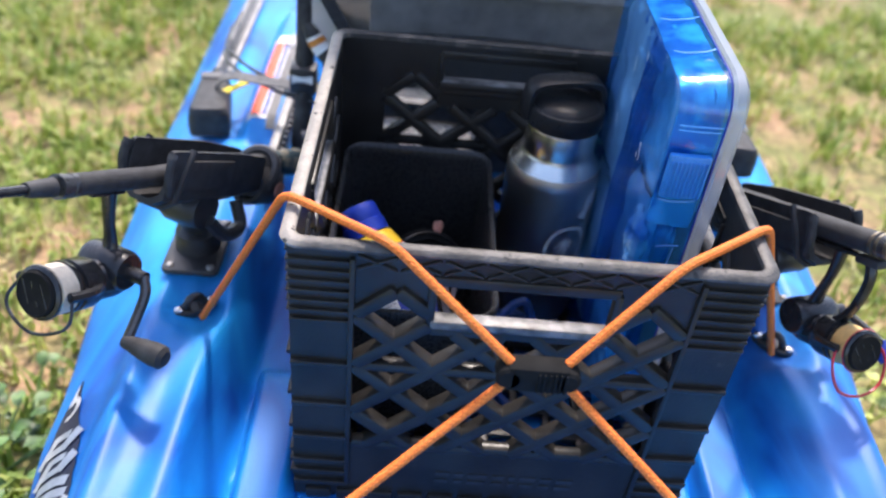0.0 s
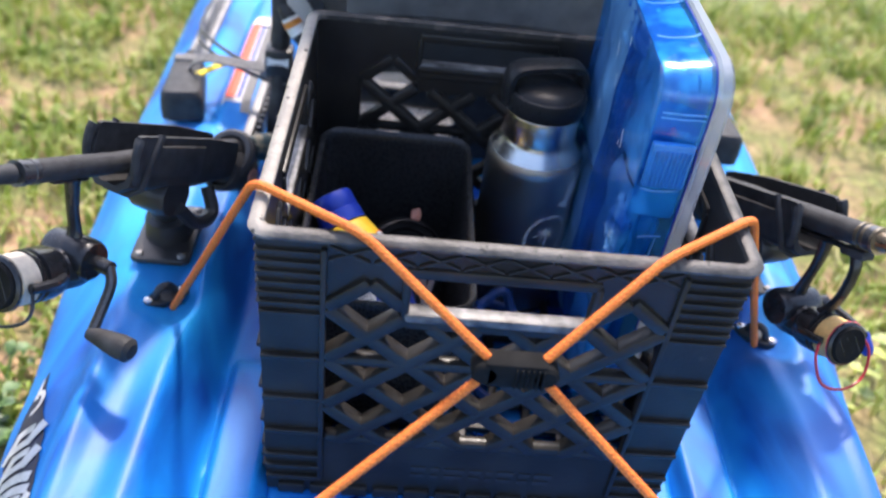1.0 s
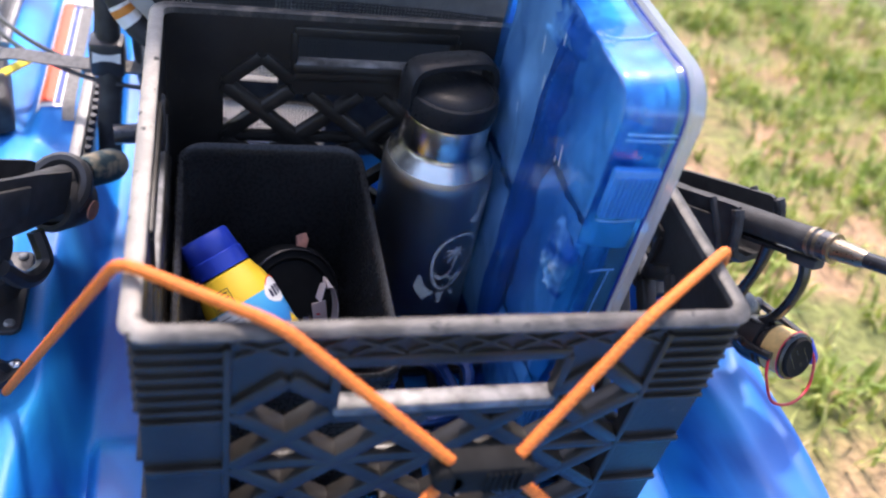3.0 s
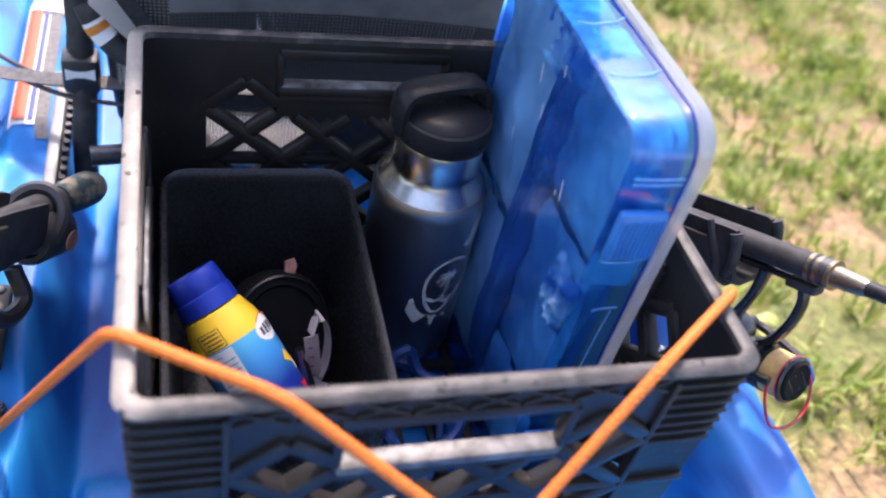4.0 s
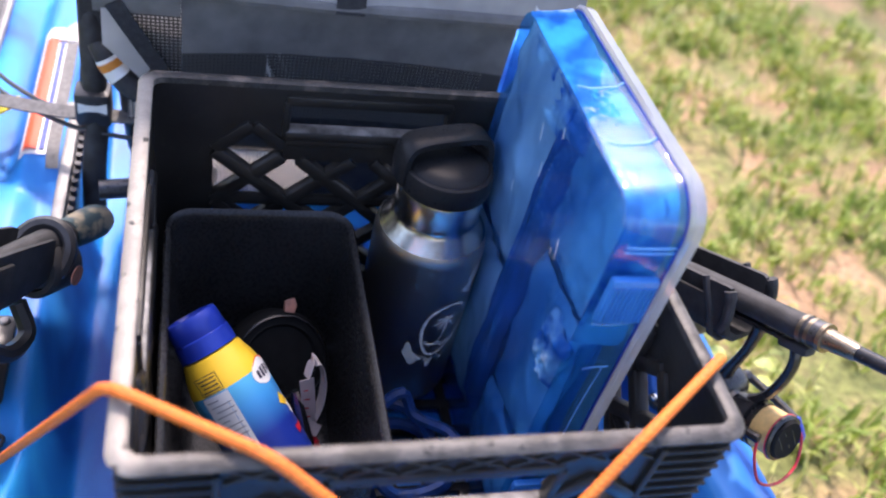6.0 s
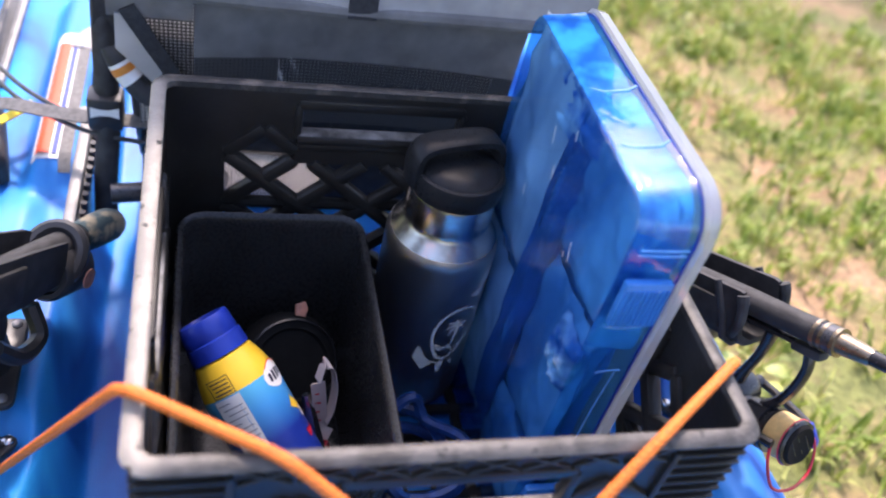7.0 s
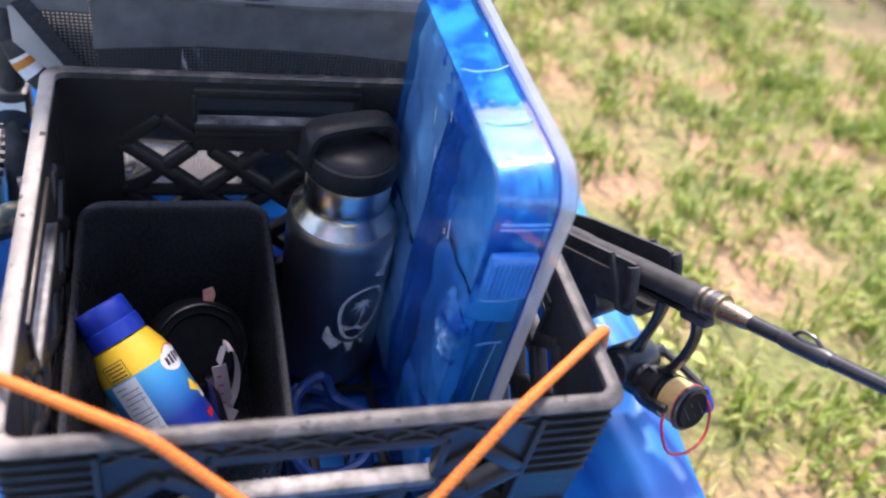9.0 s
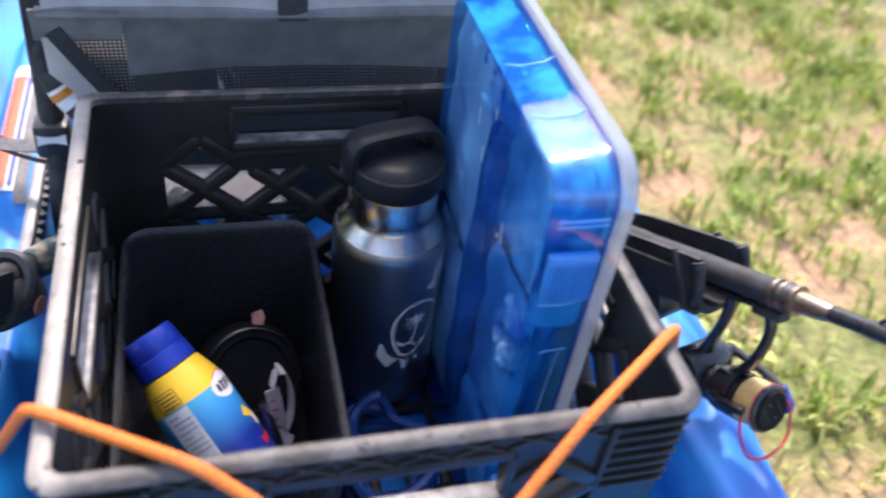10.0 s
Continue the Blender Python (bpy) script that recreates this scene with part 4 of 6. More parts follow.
oval = [(0.0145 * math.sin(a) * (1 - 0.25 * math.cos(a)), -0.022 * math.cos(a)) for a in [2 * math.pi * k / 40 for k in range(40)]]
oval.append(oval[0])
seal = part("seal", wrapped_band_big(oval, 0.0021, R1, SEAL_A, 0.097), WHITE, flask, "pale printed oval seal with palm")
part("palm_trunk", wrapped_band_big([(0.000, -0.012), (0.001, -0.004), (0.0, 0.004), (-0.001, 0.009)], 0.0012, R1, SEAL_A, 0.097), WHITE, seal)
for k in range(8):
    a = radians(20 + 45 * k)
    part("palm_frond", wrapped_band_big([(-0.001 + 0.0085 * t * math.cos(a), 0.009 + 0.0075 * t * math.sin(a) - 0.003 * t * t) for t in (0, 0.33, 0.66, 1)], [0.0008, 0.0018, 0.0014, 0.0003], R1, SEAL_A, 0.097), WHITE, seal)
part("waves", wrapped_band_big([(-0.010, -0.010), (-0.005, -0.013), (0.0, -0.011), (0.005, -0.014), (0.009, -0.010)], 0.0028, R1, SEAL_A, 0.097), WHITE, seal)
part("banner", wrapped_band_big([(-0.0185, -0.013), (-0.0160, -0.022), (-0.009, -0.0285), (0.001, -0.0300), (0.010, -0.0255)], [0.002, 0.007, 0.009, 0.009, 0.004], R1, SEAL_A, 0.097), WHITE, seal)
part("fish", wrapped_band_big([(0.004, 0.030), (0.006, 0.036), (0.008, 0.042), (0.007, 0.048), (0.009, 0.052)], [0.012, 0.004, 0.011, 0.008, 0.001], R1, SEAL_A, 0.097), WHITE, seal)


# ---- tackle box ----
BX0, BX1, BY0, BY1, BZ = 0.091, 0.140, -0.087, 0.138, 0.356
tb = thing("tackle_box", pose((BX0 + BX1) / 2, (BY0 + BY1) / 2, 0.0105), "translucent blue tackle box standing on end in the crate", "tackle box")
BW, BD = BX1 - BX0, BY1 - BY0


def shell_ring(x, grow, r):
    """Outline in the yz plane at x."""
    return [(x, y, BZ / 2 + z) for y, z in rrect(BD + grow, BZ + grow, r, 6)]


xb = -BW / 2
part("tray_floor", loft([shell_ring(xb, -0.014, 0.016), shell_ring(xb + 0.0015, -0.012, 0.018)]), BOX_FLOOR, tb, "clear pale blue tray floor", 40)
GLINTS = ((-0.052, 0.275, 0.014), (-0.047, 0.263, 0.004), (0.020, 0.312, 0.012), (0.004, 0.292, 0.010), (0.036, 0.250, 0.008), (-0.010, 0.330, 0.007))
tray = loft([shell_ring(xb + 0.0016, -0.010, 0.018), shell_ring(xb + 0.004, -0.008, 0.020), shell_ring(xb + 0.032, -0.002, 0.026), shell_ring(xb + 0.0355, 0.000, 0.026),
             shell_ring(xb + 0.0355, -0.005, 0.024), shell_ring(xb + 0.0018, -0.014, 0.017)], False, True)
part("tray", tray, BOX_BLUE, tb, "translucent blue tray", 40)
lidm = loft([shell_ring(xb + 0.0365, 0.004, 0.028), shell_ring(xb + 0.0385, 0.007, 0.028), shell_ring(xb + 0.045, 0.005, 0.027), shell_ring(xb + 0.0488, -0.004, 0.024), shell_ring(xb + 0.0468, -0.010, 0.022), shell_ring(xb + 0.0365, -0.003, 0.026)])
part("lid", lidm, BOX_CLEAR, tb, "frosted clear lid", 40)
for zc in (0.287, 0.075):
    latch = part("latch", box((xb + 0.0180, -BD / 2 - 0.002, zc), (0.030, 0.006, 0.036), 0.002), LATCH_BLUE, tb, "ribbed blue latch")
    for k in range(9):
        part("latch_rib", box((xb + 0.0057 + 0.0031 * k, -BD / 2 - 0.0055, zc - 0.001), (0.0016, 0.002, 0.029), 0.0006, None, 1), LATCH_BLUE, latch)
part("divider", box((xb + 0.018, -0.006, BZ / 2), (0.030, 0.0016, BZ - 0.03), 0.0004, None, 1), BOX_BLUE, tb)
# moulded ribs and creases of the tray: under the latch, round the corner and over the top wall
FY = -BD / 2 - 0.0003
for pts, wide in (([(0.004, 0.2655), (0.016, 0.2640), (0.031, 0.2660)], 0.0012), ([(0.013, 0.222), (0.020, 0.2235), (0.030, 0.2240)], 0.0011),
                  ([(0.0265, 0.222), (0.0245, 0.190), (0.0235, 0.150)], 0.0008), ([(0.004, 0.3270), (0.018, 0.3266), (0.034, 0.3270)], 0.0008), ([(0.004, 0.3232), (0.018, 0.3228), (0.034, 0.3232)], 0.0006)):
    part("tray_rib", ribbon([(xb + q[0], FY - 0.0004, q[1]) for q in curve([(x, z, 0) for x, z in pts], 5)], wide, 0.0007, (0, -1, 0)), RIB_BLUE, tb, "pale moulded rib")
for y in (-0.052, 0.004):
    part("tray_rib", ribbon([(xb + 0.005 + 0.0075 * q, y - 0.004 * (q % 4 > 0), BZ + 0.0003 - 0.0042 * (1 - q / 4) ) for q in range(5)], 0.0009, 0.0007, (0, 0, 1)), RIB_BLUE, tb, "pale moulded rib")
# white strips painted on the face as specular glints
for y, z, ln in GLINTS:
    part("glint_strip", ribbon([(xb - 0.0004, y, z), (xb - 0.0004, y - 0.25 * ln, z - ln)], 0.0008, 0.0002, (-1, 0, 0)), WHITE, tb, "white strip painted as a glint on the plastic")
# navy ring added to draw the dark groove between tray and lid
part("seam_ring", loft([shell_ring(xb + 0.0356, 0.0015, 0.027), shell_ring(xb + 0.0364, 0.0015, 0.027), shell_ring(xb + 0.0364, -0.003, 0.025), shell_ring(xb + 0.0356, -0.003, 0.025)], False, True), NAVY, tb, "dark seam between tray and lid", 40)


def bait_bag(cy, cz, w, h, tilt, mat, label, seed, x=0.018, fat=0.007):
    """A crumpled zip bag of soft bait filed in the box."""
    rng = random.Random(seed)
    ob = thing("bait_bag", Matrix.Translation(((BX0 + BX1) / 2 + xb + x, (BY0 + BY1) / 2 + cy, 0.0105 + cz)) @ Matrix.Rotation(radians(tilt), 4, "X"), label, "bait bag", "bait bags in the tackle box")
    bm = bmesh.new()
    nu, nv, front, back = 26, 34, [], []
    for j in range(nv + 1):
        fr, bk = [], []
        for i in range(nu + 1):
            u, v = i / nu - 0.5, j / nv - 0.5
            th = fat * max(0.0, (1 - (2 * u) ** 8)) * max(0.0, (1 - (2 * v) ** 8))
            wv = 0.0035 * noise.noise(Vector((u * 4 + seed, v * 5, seed * 0.7))) + 0.0030 * (abs(noise.noise(Vector((u * 5 + v * 3, v * 6 - u * 2 + seed, 2.0)))) - 0.25) + 0.0012 * abs(noise.noise(Vector((u * 14, v * 15 + seed, 5.0))))
            fr.append(bm.verts.new((wv + th, u * w, v * h)))
            bk.append(bm.verts.new((wv - th - 0.0004, u * w, v * h)))
        front.append(fr)
        back.append(bk)
    for g in (front, back):
        for a, b in zip(g, g[1:]):
            for i in range(nu):
                bm.faces.new((a[i], a[i + 1], b[i + 1], b[i]))
    part("pouch", bm, mat, ob, "", 60)
    return ob


for k, (cy, cz, w, h, tilt, mat, lab) in enumerate((
        (0.062, 0.262, 0.100, 0.170, -1, BAG, "crumpled pale bait bag in the tackle box"),
        (0.056, 0.091, 0.096, 0.150, 2, BAG, "clear pale bait bag low in the tackle box"),
        (-0.060, 0.292, 0.086, 0.096, 2, BAG_MID, "pale blue bait bag filed in the tackle box"),
        (-0.060, 0.166, 0.088, 0.140, -2, BAG_MID, "blue glossy bait bag in the tackle box"),
        (-0.058, 0.052, 0.092, 0.078, 2, BAG_MID, "azure bait bag lying in the tackle box"),
        # added pouch that only draws the dark band along the divider
        (-0.004, 0.180, 0.034, 0.300, 2, BAND_DARK, "dark blue pouch added for the dark band at the divider"))):
    bait_bag(cy, cz, w, h, tilt, mat, lab, k + 3, (0.012, 0.012, 0.013, 0.014, 0.013, 0.009)[k])


def box_sheen():
    """A crumpled film added under the box's top wall and round its corner; its pale patches stand for reflections."""
    ob = thing("sheen_film", pose((BX0 + BX1) / 2, (BY0 + BY1) / 2, 0.0105), "crumpled blue film added for pale reflections on the tackle box's top wall", "wrap")
    zt, yn, r = BZ - 0.0090, -BD / 2 + 0.0090, 0.020
    path = [(0.103 - 0.006 * k, zt) for k in range(30) if 0.103 - 0.006 * k > yn + r]
    path += [(yn + r - r * math.sin(a), zt - r + r * math.cos(a)) for a in [math.pi / 2 * k / 8 for k in range(9)]]
    path += [(yn, zt - r - 0.006 * k) for k in range(1, 16)]
    rings = []
    for i, (y, z) in enumerate(path):
        row = []
        for j in range(11):
            x = xb + 0.004 + 0.0308 * j / 10
            lift = 0.0042 * j / 10
            d = min(0.0008, 0.0024 * noise.noise(Vector((x * 70, i * 0.35, 3.0))) + 0.0014 * noise.noise(Vector((x * 160, i * 0.9, 7.0))))
            f = min(1.0, max(0.0, (zt - z) / r))
            row.append((x, y - (lift + d) * f, z + (lift + d) * (1 - f)))
        rings.append(row)
    bm = bmesh.new()
    top = [[bm.verts.new(q) for q in row] for row in rings]
    low = [[bm.verts.new((q[0], q[1] + 0.0006, q[2] - 0.0006)) for q in row] for row in rings]
    for g in (top, low):
        for a, b in zip(g, g[1:]):
            for k in range(10):
                bm.faces.new((a[k], a[k + 1], b[k + 1], b[k]))
    part("film", bm, BAG_PALE, ob, "", 60)


box_sheen()
bait_bag(0.0, 0.180, 0.206, 0.334, 0, BAG_MID, "large crumpled blue bag filling the tackle box", 21, 0.0265, 0.006)
# pale pouch added for the bright reflections on the top wall
bait_bag(0.030, 0.325, 0.140, 0.046, 0, BAG_PALE, "pale pouch added under the box's top edge for its bright reflections", 12, 0.019, 0.013)
bait_bag(-0.070, 0.312, 0.050, 0.056, 0, BAG_PALE, "milky bait bag bulging in the box's corner", 14, 0.021, 0.012)
bait_bag(-0.078, 0.190, 0.040, 0.090, 6, BAG_MID, "blue bait bag behind the latch", 16, 0.023, 0.010)
bait_bag(-0.082, 0.205, 0.036, 0.046, 8, BAG_PALE, "milky folded bag bottom below the latch", 18, 0.008, 0.006)


# ---- sunscreen bottle in the bin ----
top, foot_dir = Vector((-0.1335, 0.022, 0.168)), Vector((0.50, -0.60, -0.62))
sx_dir = foot_dir.normalized()
m = frame_of(top, sx_dir, (0.2, -0.5, 1.0)) @ Matrix.Rotation(radians(90), 4, "Y") @ Matrix.Scale(0.94, 4)
sun_b = thing("sunscreen_bottle", m, "blue and yellow sunscreen bottle with blue cap in the bin", "bottle")
part("cap", lathe([(0.0001, 0.0090), (0.0145, 0.0090), (0.0160, 0.0062), (0.0172, 0.0045), (0.0188, 0.0052), (0.0196, 0.0075), (0.0203, 0.0195), (0.0199, 0.0203), (0.0199, 0.0210), (0.0212, 0.0218), (0.0218, 0.034), (0.015, 0.034)], 48), BLUE_CAP, sun_b, "ribbed blue cap")
body = part("body", lathe([(0.0195, 0.0345), (0.0222, 0.036), (0.0262, 0.048), (0.0280, 0.056), (0.0285, 0.060)], 48, None, False), YELLOW, sun_b, "yellow shoulder")
part("label_band", lathe([(0.0285, 0.060), (0.0290, 0.068), (0.0290, 0.140), (0.0285, 0.152), (0.0265, 0.158), (0.0001, 0.159)], 48, None, False), LABEL, body, "label graded from light blue to navy")
# printed panels on the bottle: plain bars where the print is brand name or small
def on_bottle(name, pts, width, mat, ang, r=0.0293, label=""):
    return part(name, wrapped_band(pts, width, r, radians(ang), 0.0), mat, body, label, 60)


on_bottle("back_panel", [(-0.006, 0.061 + 0.008 * k) for k in range(11)], 0.021, WHITE, 235, 0.0292, "white small-print panel")
for k in range(17):
    on_bottle("print_line", [(-0.0150 + 0.001 * q, 0.065 + 0.0042 * k) for q in range(0 if k % 4 else 8, 19 - (k * 7) % 5)], 0.0007, GREY_INK, 235)
# warning box on the shoulder
for pts in ([(-0.0150 + 0.001 * q, 0.0590) for q in range(18)], [(-0.0150 + 0.001 * q, 0.0455) for q in range(18)], [(-0.0150, 0.0455 + 0.0027 * q) for q in range(6)], [(0.0020, 0.0455 + 0.0027 * q) for q in range(6)]):
    on_bottle("box_rule", pts, 0.0006, INK, 235, 0.0294)
for k in range(4):
    on_bottle("print_line", [(-0.0135 + 0.001 * q, 0.0480 + 0.003 * k) for q in range(0, 15 - (k % 3))], 0.0011, INK, 235, 0.0294)
on_bottle("emblem", [(-0.013 + 0.0026 * k, 0.061 + 0.0005 * k) for k in range(11)], [0.005, 0.012, 0.016, 0.0185, 0.020, 0.020, 0.020, 0.0185, 0.016, 0.012, 0.005], WHITE, 136, 0.0292, "white round emblem")
on_bottle("emblem_arc", [(-0.009 + 0.0018 * k, 0.0575 - 0.0045 * math.sin(math.pi * k / 10)) for k in range(11)], 0.0010, ORANGE, 136, 0.0294)
for k, (u, h) in enumerate(((-0.0125, 0.0095), (-0.0075, 0.0062), (-0.0030, 0.0080), (0.0015, 0.0080), (0.0060, 0.0062))):
    on_bottle("brand_bar", [(u + 0.001 * q, 0.0635 + 0.0004 * k) for q in range(4)], h, INK, 136, 0.0294)
for k in range(3):
    on_bottle("brand_bar", [(-0.012 + 0.0058 * k + 0.001 * q, 0.098 + 0.0006 * k) for q in range(5)], 0.0085, WHITE, 118)
on_bottle("swoosh", [(-0.014 + 0.002 * k, 0.107 - 0.0016 * k) for k in range(13)], [0.001 + 0.0007 * k for k in range(13)], YELLOW, 118, 0.0292)
on_bottle("swoosh", [(-0.010 + 0.002 * k, 0.112 + 0.0004 * k) for k in range(11)], [0.001 + 0.0006 * k for k in range(11)], RED, 118)

# other things in the bin
tape = thing("measuring_tape", pose(-0.046, -0.012, 0.0225), "folded pale paper fish measuring tape with red marks in the bin", "tape")
part("band", ribbon(curve([(0.004, -0.004, 0.030), (0.002, -0.002, 0.060), (-0.001, 0.0, 0.085), (-0.004, 0.002, 0.106)], 6), 0.0105, 0.0006, (0.15, -1, 0.5)), PINK_TAPE, tape)
part("band", ribbon(curve([(-0.004, 0.004, 0.106), (0.000, 0.010, 0.117), (0.006, 0.012, 0.112), (0.010, 0.008, 0.095), (0.009, 0.003, 0.076), (0.005, -0.001, 0.064)], 7), 0.0105, 0.0006, (1, 0.35, 0.2)), PINK_TAPE, tape, "looped end of the tape")
part("band", ribbon(curve([(-0.003, -0.007, 0.066), (0.003, -0.008, 0.060), (0.009, -0.009, 0.057)], 5), 0.0095, 0.0006, (0.1, -1, 0.6)), PINK_TAPE, tape, "folded end of the tape")
for k in range(7):
    q = Vector((0.0035 - 0.001 * k, -0.0052 + 0.0009 * k, 0.038 + 0.0095 * k))
    part("tick", ribbon([q + Vector((-0.003, 0, 0)), q + Vector((0.0005 + 0.001 * (k % 2), 0, 0))], 0.0011, 0.0003, (0.15, -1, 0.5)), RED, tape)
rc = thing("reel_case", pose(-0.066, 0.068, 0.058, 48, 6, 10), "dark glossy round spool case lying in the bin", "case")
part("drum", lathe([(0.0, 0.0), (0.038, 0.0), (0.041, 0.004), (0.041, 0.022), (0.038, 0.027), (0.030, 0.029), (0.028, 0.026), (0.0001, 0.026)], 40), CLIP, rc)
part("hoop", lathe([(0.0365, 0.0285), (0.0378, 0.0300), (0.0365, 0.0310), (0.0355, 0.0295)], 40, None, False), REEL, rc, "dull metal ring")
part("tab", prism([(-0.0050, -0.004), (0.0030, -0.006), (0.0058, 0.001), (0.0035, 0.007), (-0.0045, 0.005)], 0.003, 0.0006, pose(0.010, 0.043, 0.0215)), DUST_RED, rc, "small copper-brown tab")
pl = thing("pliers", pose(-0.044, -0.058, 0.020, 0, 0, 20), "red-handled pliers lying at the bin's foot", "pliers")
part("handle", tube(curve([(0, -0.02, 0.004), (0.006, 0.01, 0.03), (0.004, 0.03, 0.055)], 6), 0.005), RED, pl, "red dipped handle")
part("handle", tube(curve([(0.012, -0.02, 0.004), (0.018, 0.01, 0.028), (0.012, 0.03, 0.055)], 6), 0.005), RED, pl, "red dipped handle")
part("jaw", tube(curve([(0.006, 0.028, 0.054), (0.006, 0.045, 0.078), (0.005, 0.052, 0.092)], 5), [0.008 - 0.0005 * k for k in range(11)], 8), CHROME, pl)
rope = thing("rope_coil", pose(0.035, -0.025, 0.012), "loose blue cord coiled on the crate floor", "rope")
rng = random.Random(5)
loops = [(0.032 * math.cos(k * 0.9) + rng.uniform(-0.008, 0.008), 0.046 * math.sin(k * 0.9) + rng.uniform(-0.01, 0.01), 0.006 + 0.0022 * k * (0.7 + 0.6 * rng.random())) for k in range(26)]
part("cord", tube(curve(loops, 5), 0.0048, 7), BLUE_CORD, rope)


# ---- orange bungee over the crate ----
def deck_anchor_top(key):
    x, y = {"l": (-0.2635, -0.028), "r": (0.2710, -0.018)}.get(key, ANCHORS[key])
    return deck_point(x, y, 0.012)


bungee = thing("bungee_cord", pose(0, 0, 0), "orange bungee cord crossed over the crate through a black clip", "bungee")
CL = Vector((0.008, -0.213, 0.214))
rl, rr = Vector((-0.1675, -0.125, 0.281)), Vector((0.1675, -0.118, 0.281))


def cord_leg(pts, n=10):
    """Straight runs with small bends where the cord turns."""
    p, out = [Vector(q) for q in pts], []
    out.append(p[0])
    for a, b, c in zip(p, p[1:], p[2:]):
        u, w = (a - b), (c - b)
        s = min(0.012, u.length * 0.3, w.length * 0.3)
        q0, q1 = b + u.normalized() * s, b + w.normalized() * s
        for k in range(7):
            t = k / 6
            out.append(q0 * (1 - t) ** 2 + b * 2 * t * (1 - t) + q1 * t * t)
    out.append(p[-1])
    return out


part("cord", tube(cord_leg([deck_anchor_top("l"), rl, (-0.093, -0.168, 0.2795), CL + Vector((-0.018, 0, 0.012))]), 0.0032, 10), CORD, bungee)
part("cord", tube(cord_leg([deck_anchor_top("r"), rr, (0.098, -0.168, 0.2795), CL + Vector((0.018, 0.001, 0.012))]), 0.0032, 10), CORD, bungee)
part("cord", tube(cord_leg([CL + Vector((-0.018, 0, -0.004)), deck_anchor_top("bl")]), 0.0032, 10), CORD, bungee)
part("cord", tube(cord_leg([CL + Vector((0.018, 0.001, -0.004)), deck_anchor_top("br")]), 0.0032, 10), CORD, bungee)
clip = part("clip", box(CL + Vector((0, 0, 0.003)), (0.042, 0.016, 0.022), 0.004), CLIP, bungee, "black plastic cross clip")
for k in range(6):
    part("clip_rib", box(CL + Vector((0.000 + 0.0035 * k, -0.0085, 0.003)), (0.0016, 0.002, 0.017), 0.0005, None, 1), CLIP, clip)
for s in (-1, 1):
    part("clip_end", lathe([(0.0001, -0.008), (0.007, -0.008), (0.0088, -0.006), (0.0088, 0.006), (0.007, 0.008), (0.0001, 0.008)], 20, Matrix.Translation(CL + Vector((s * 0.019, 0, 0.003))) @ pose(0, 0, 0, 90, 0, 0)), CLIP, clip)


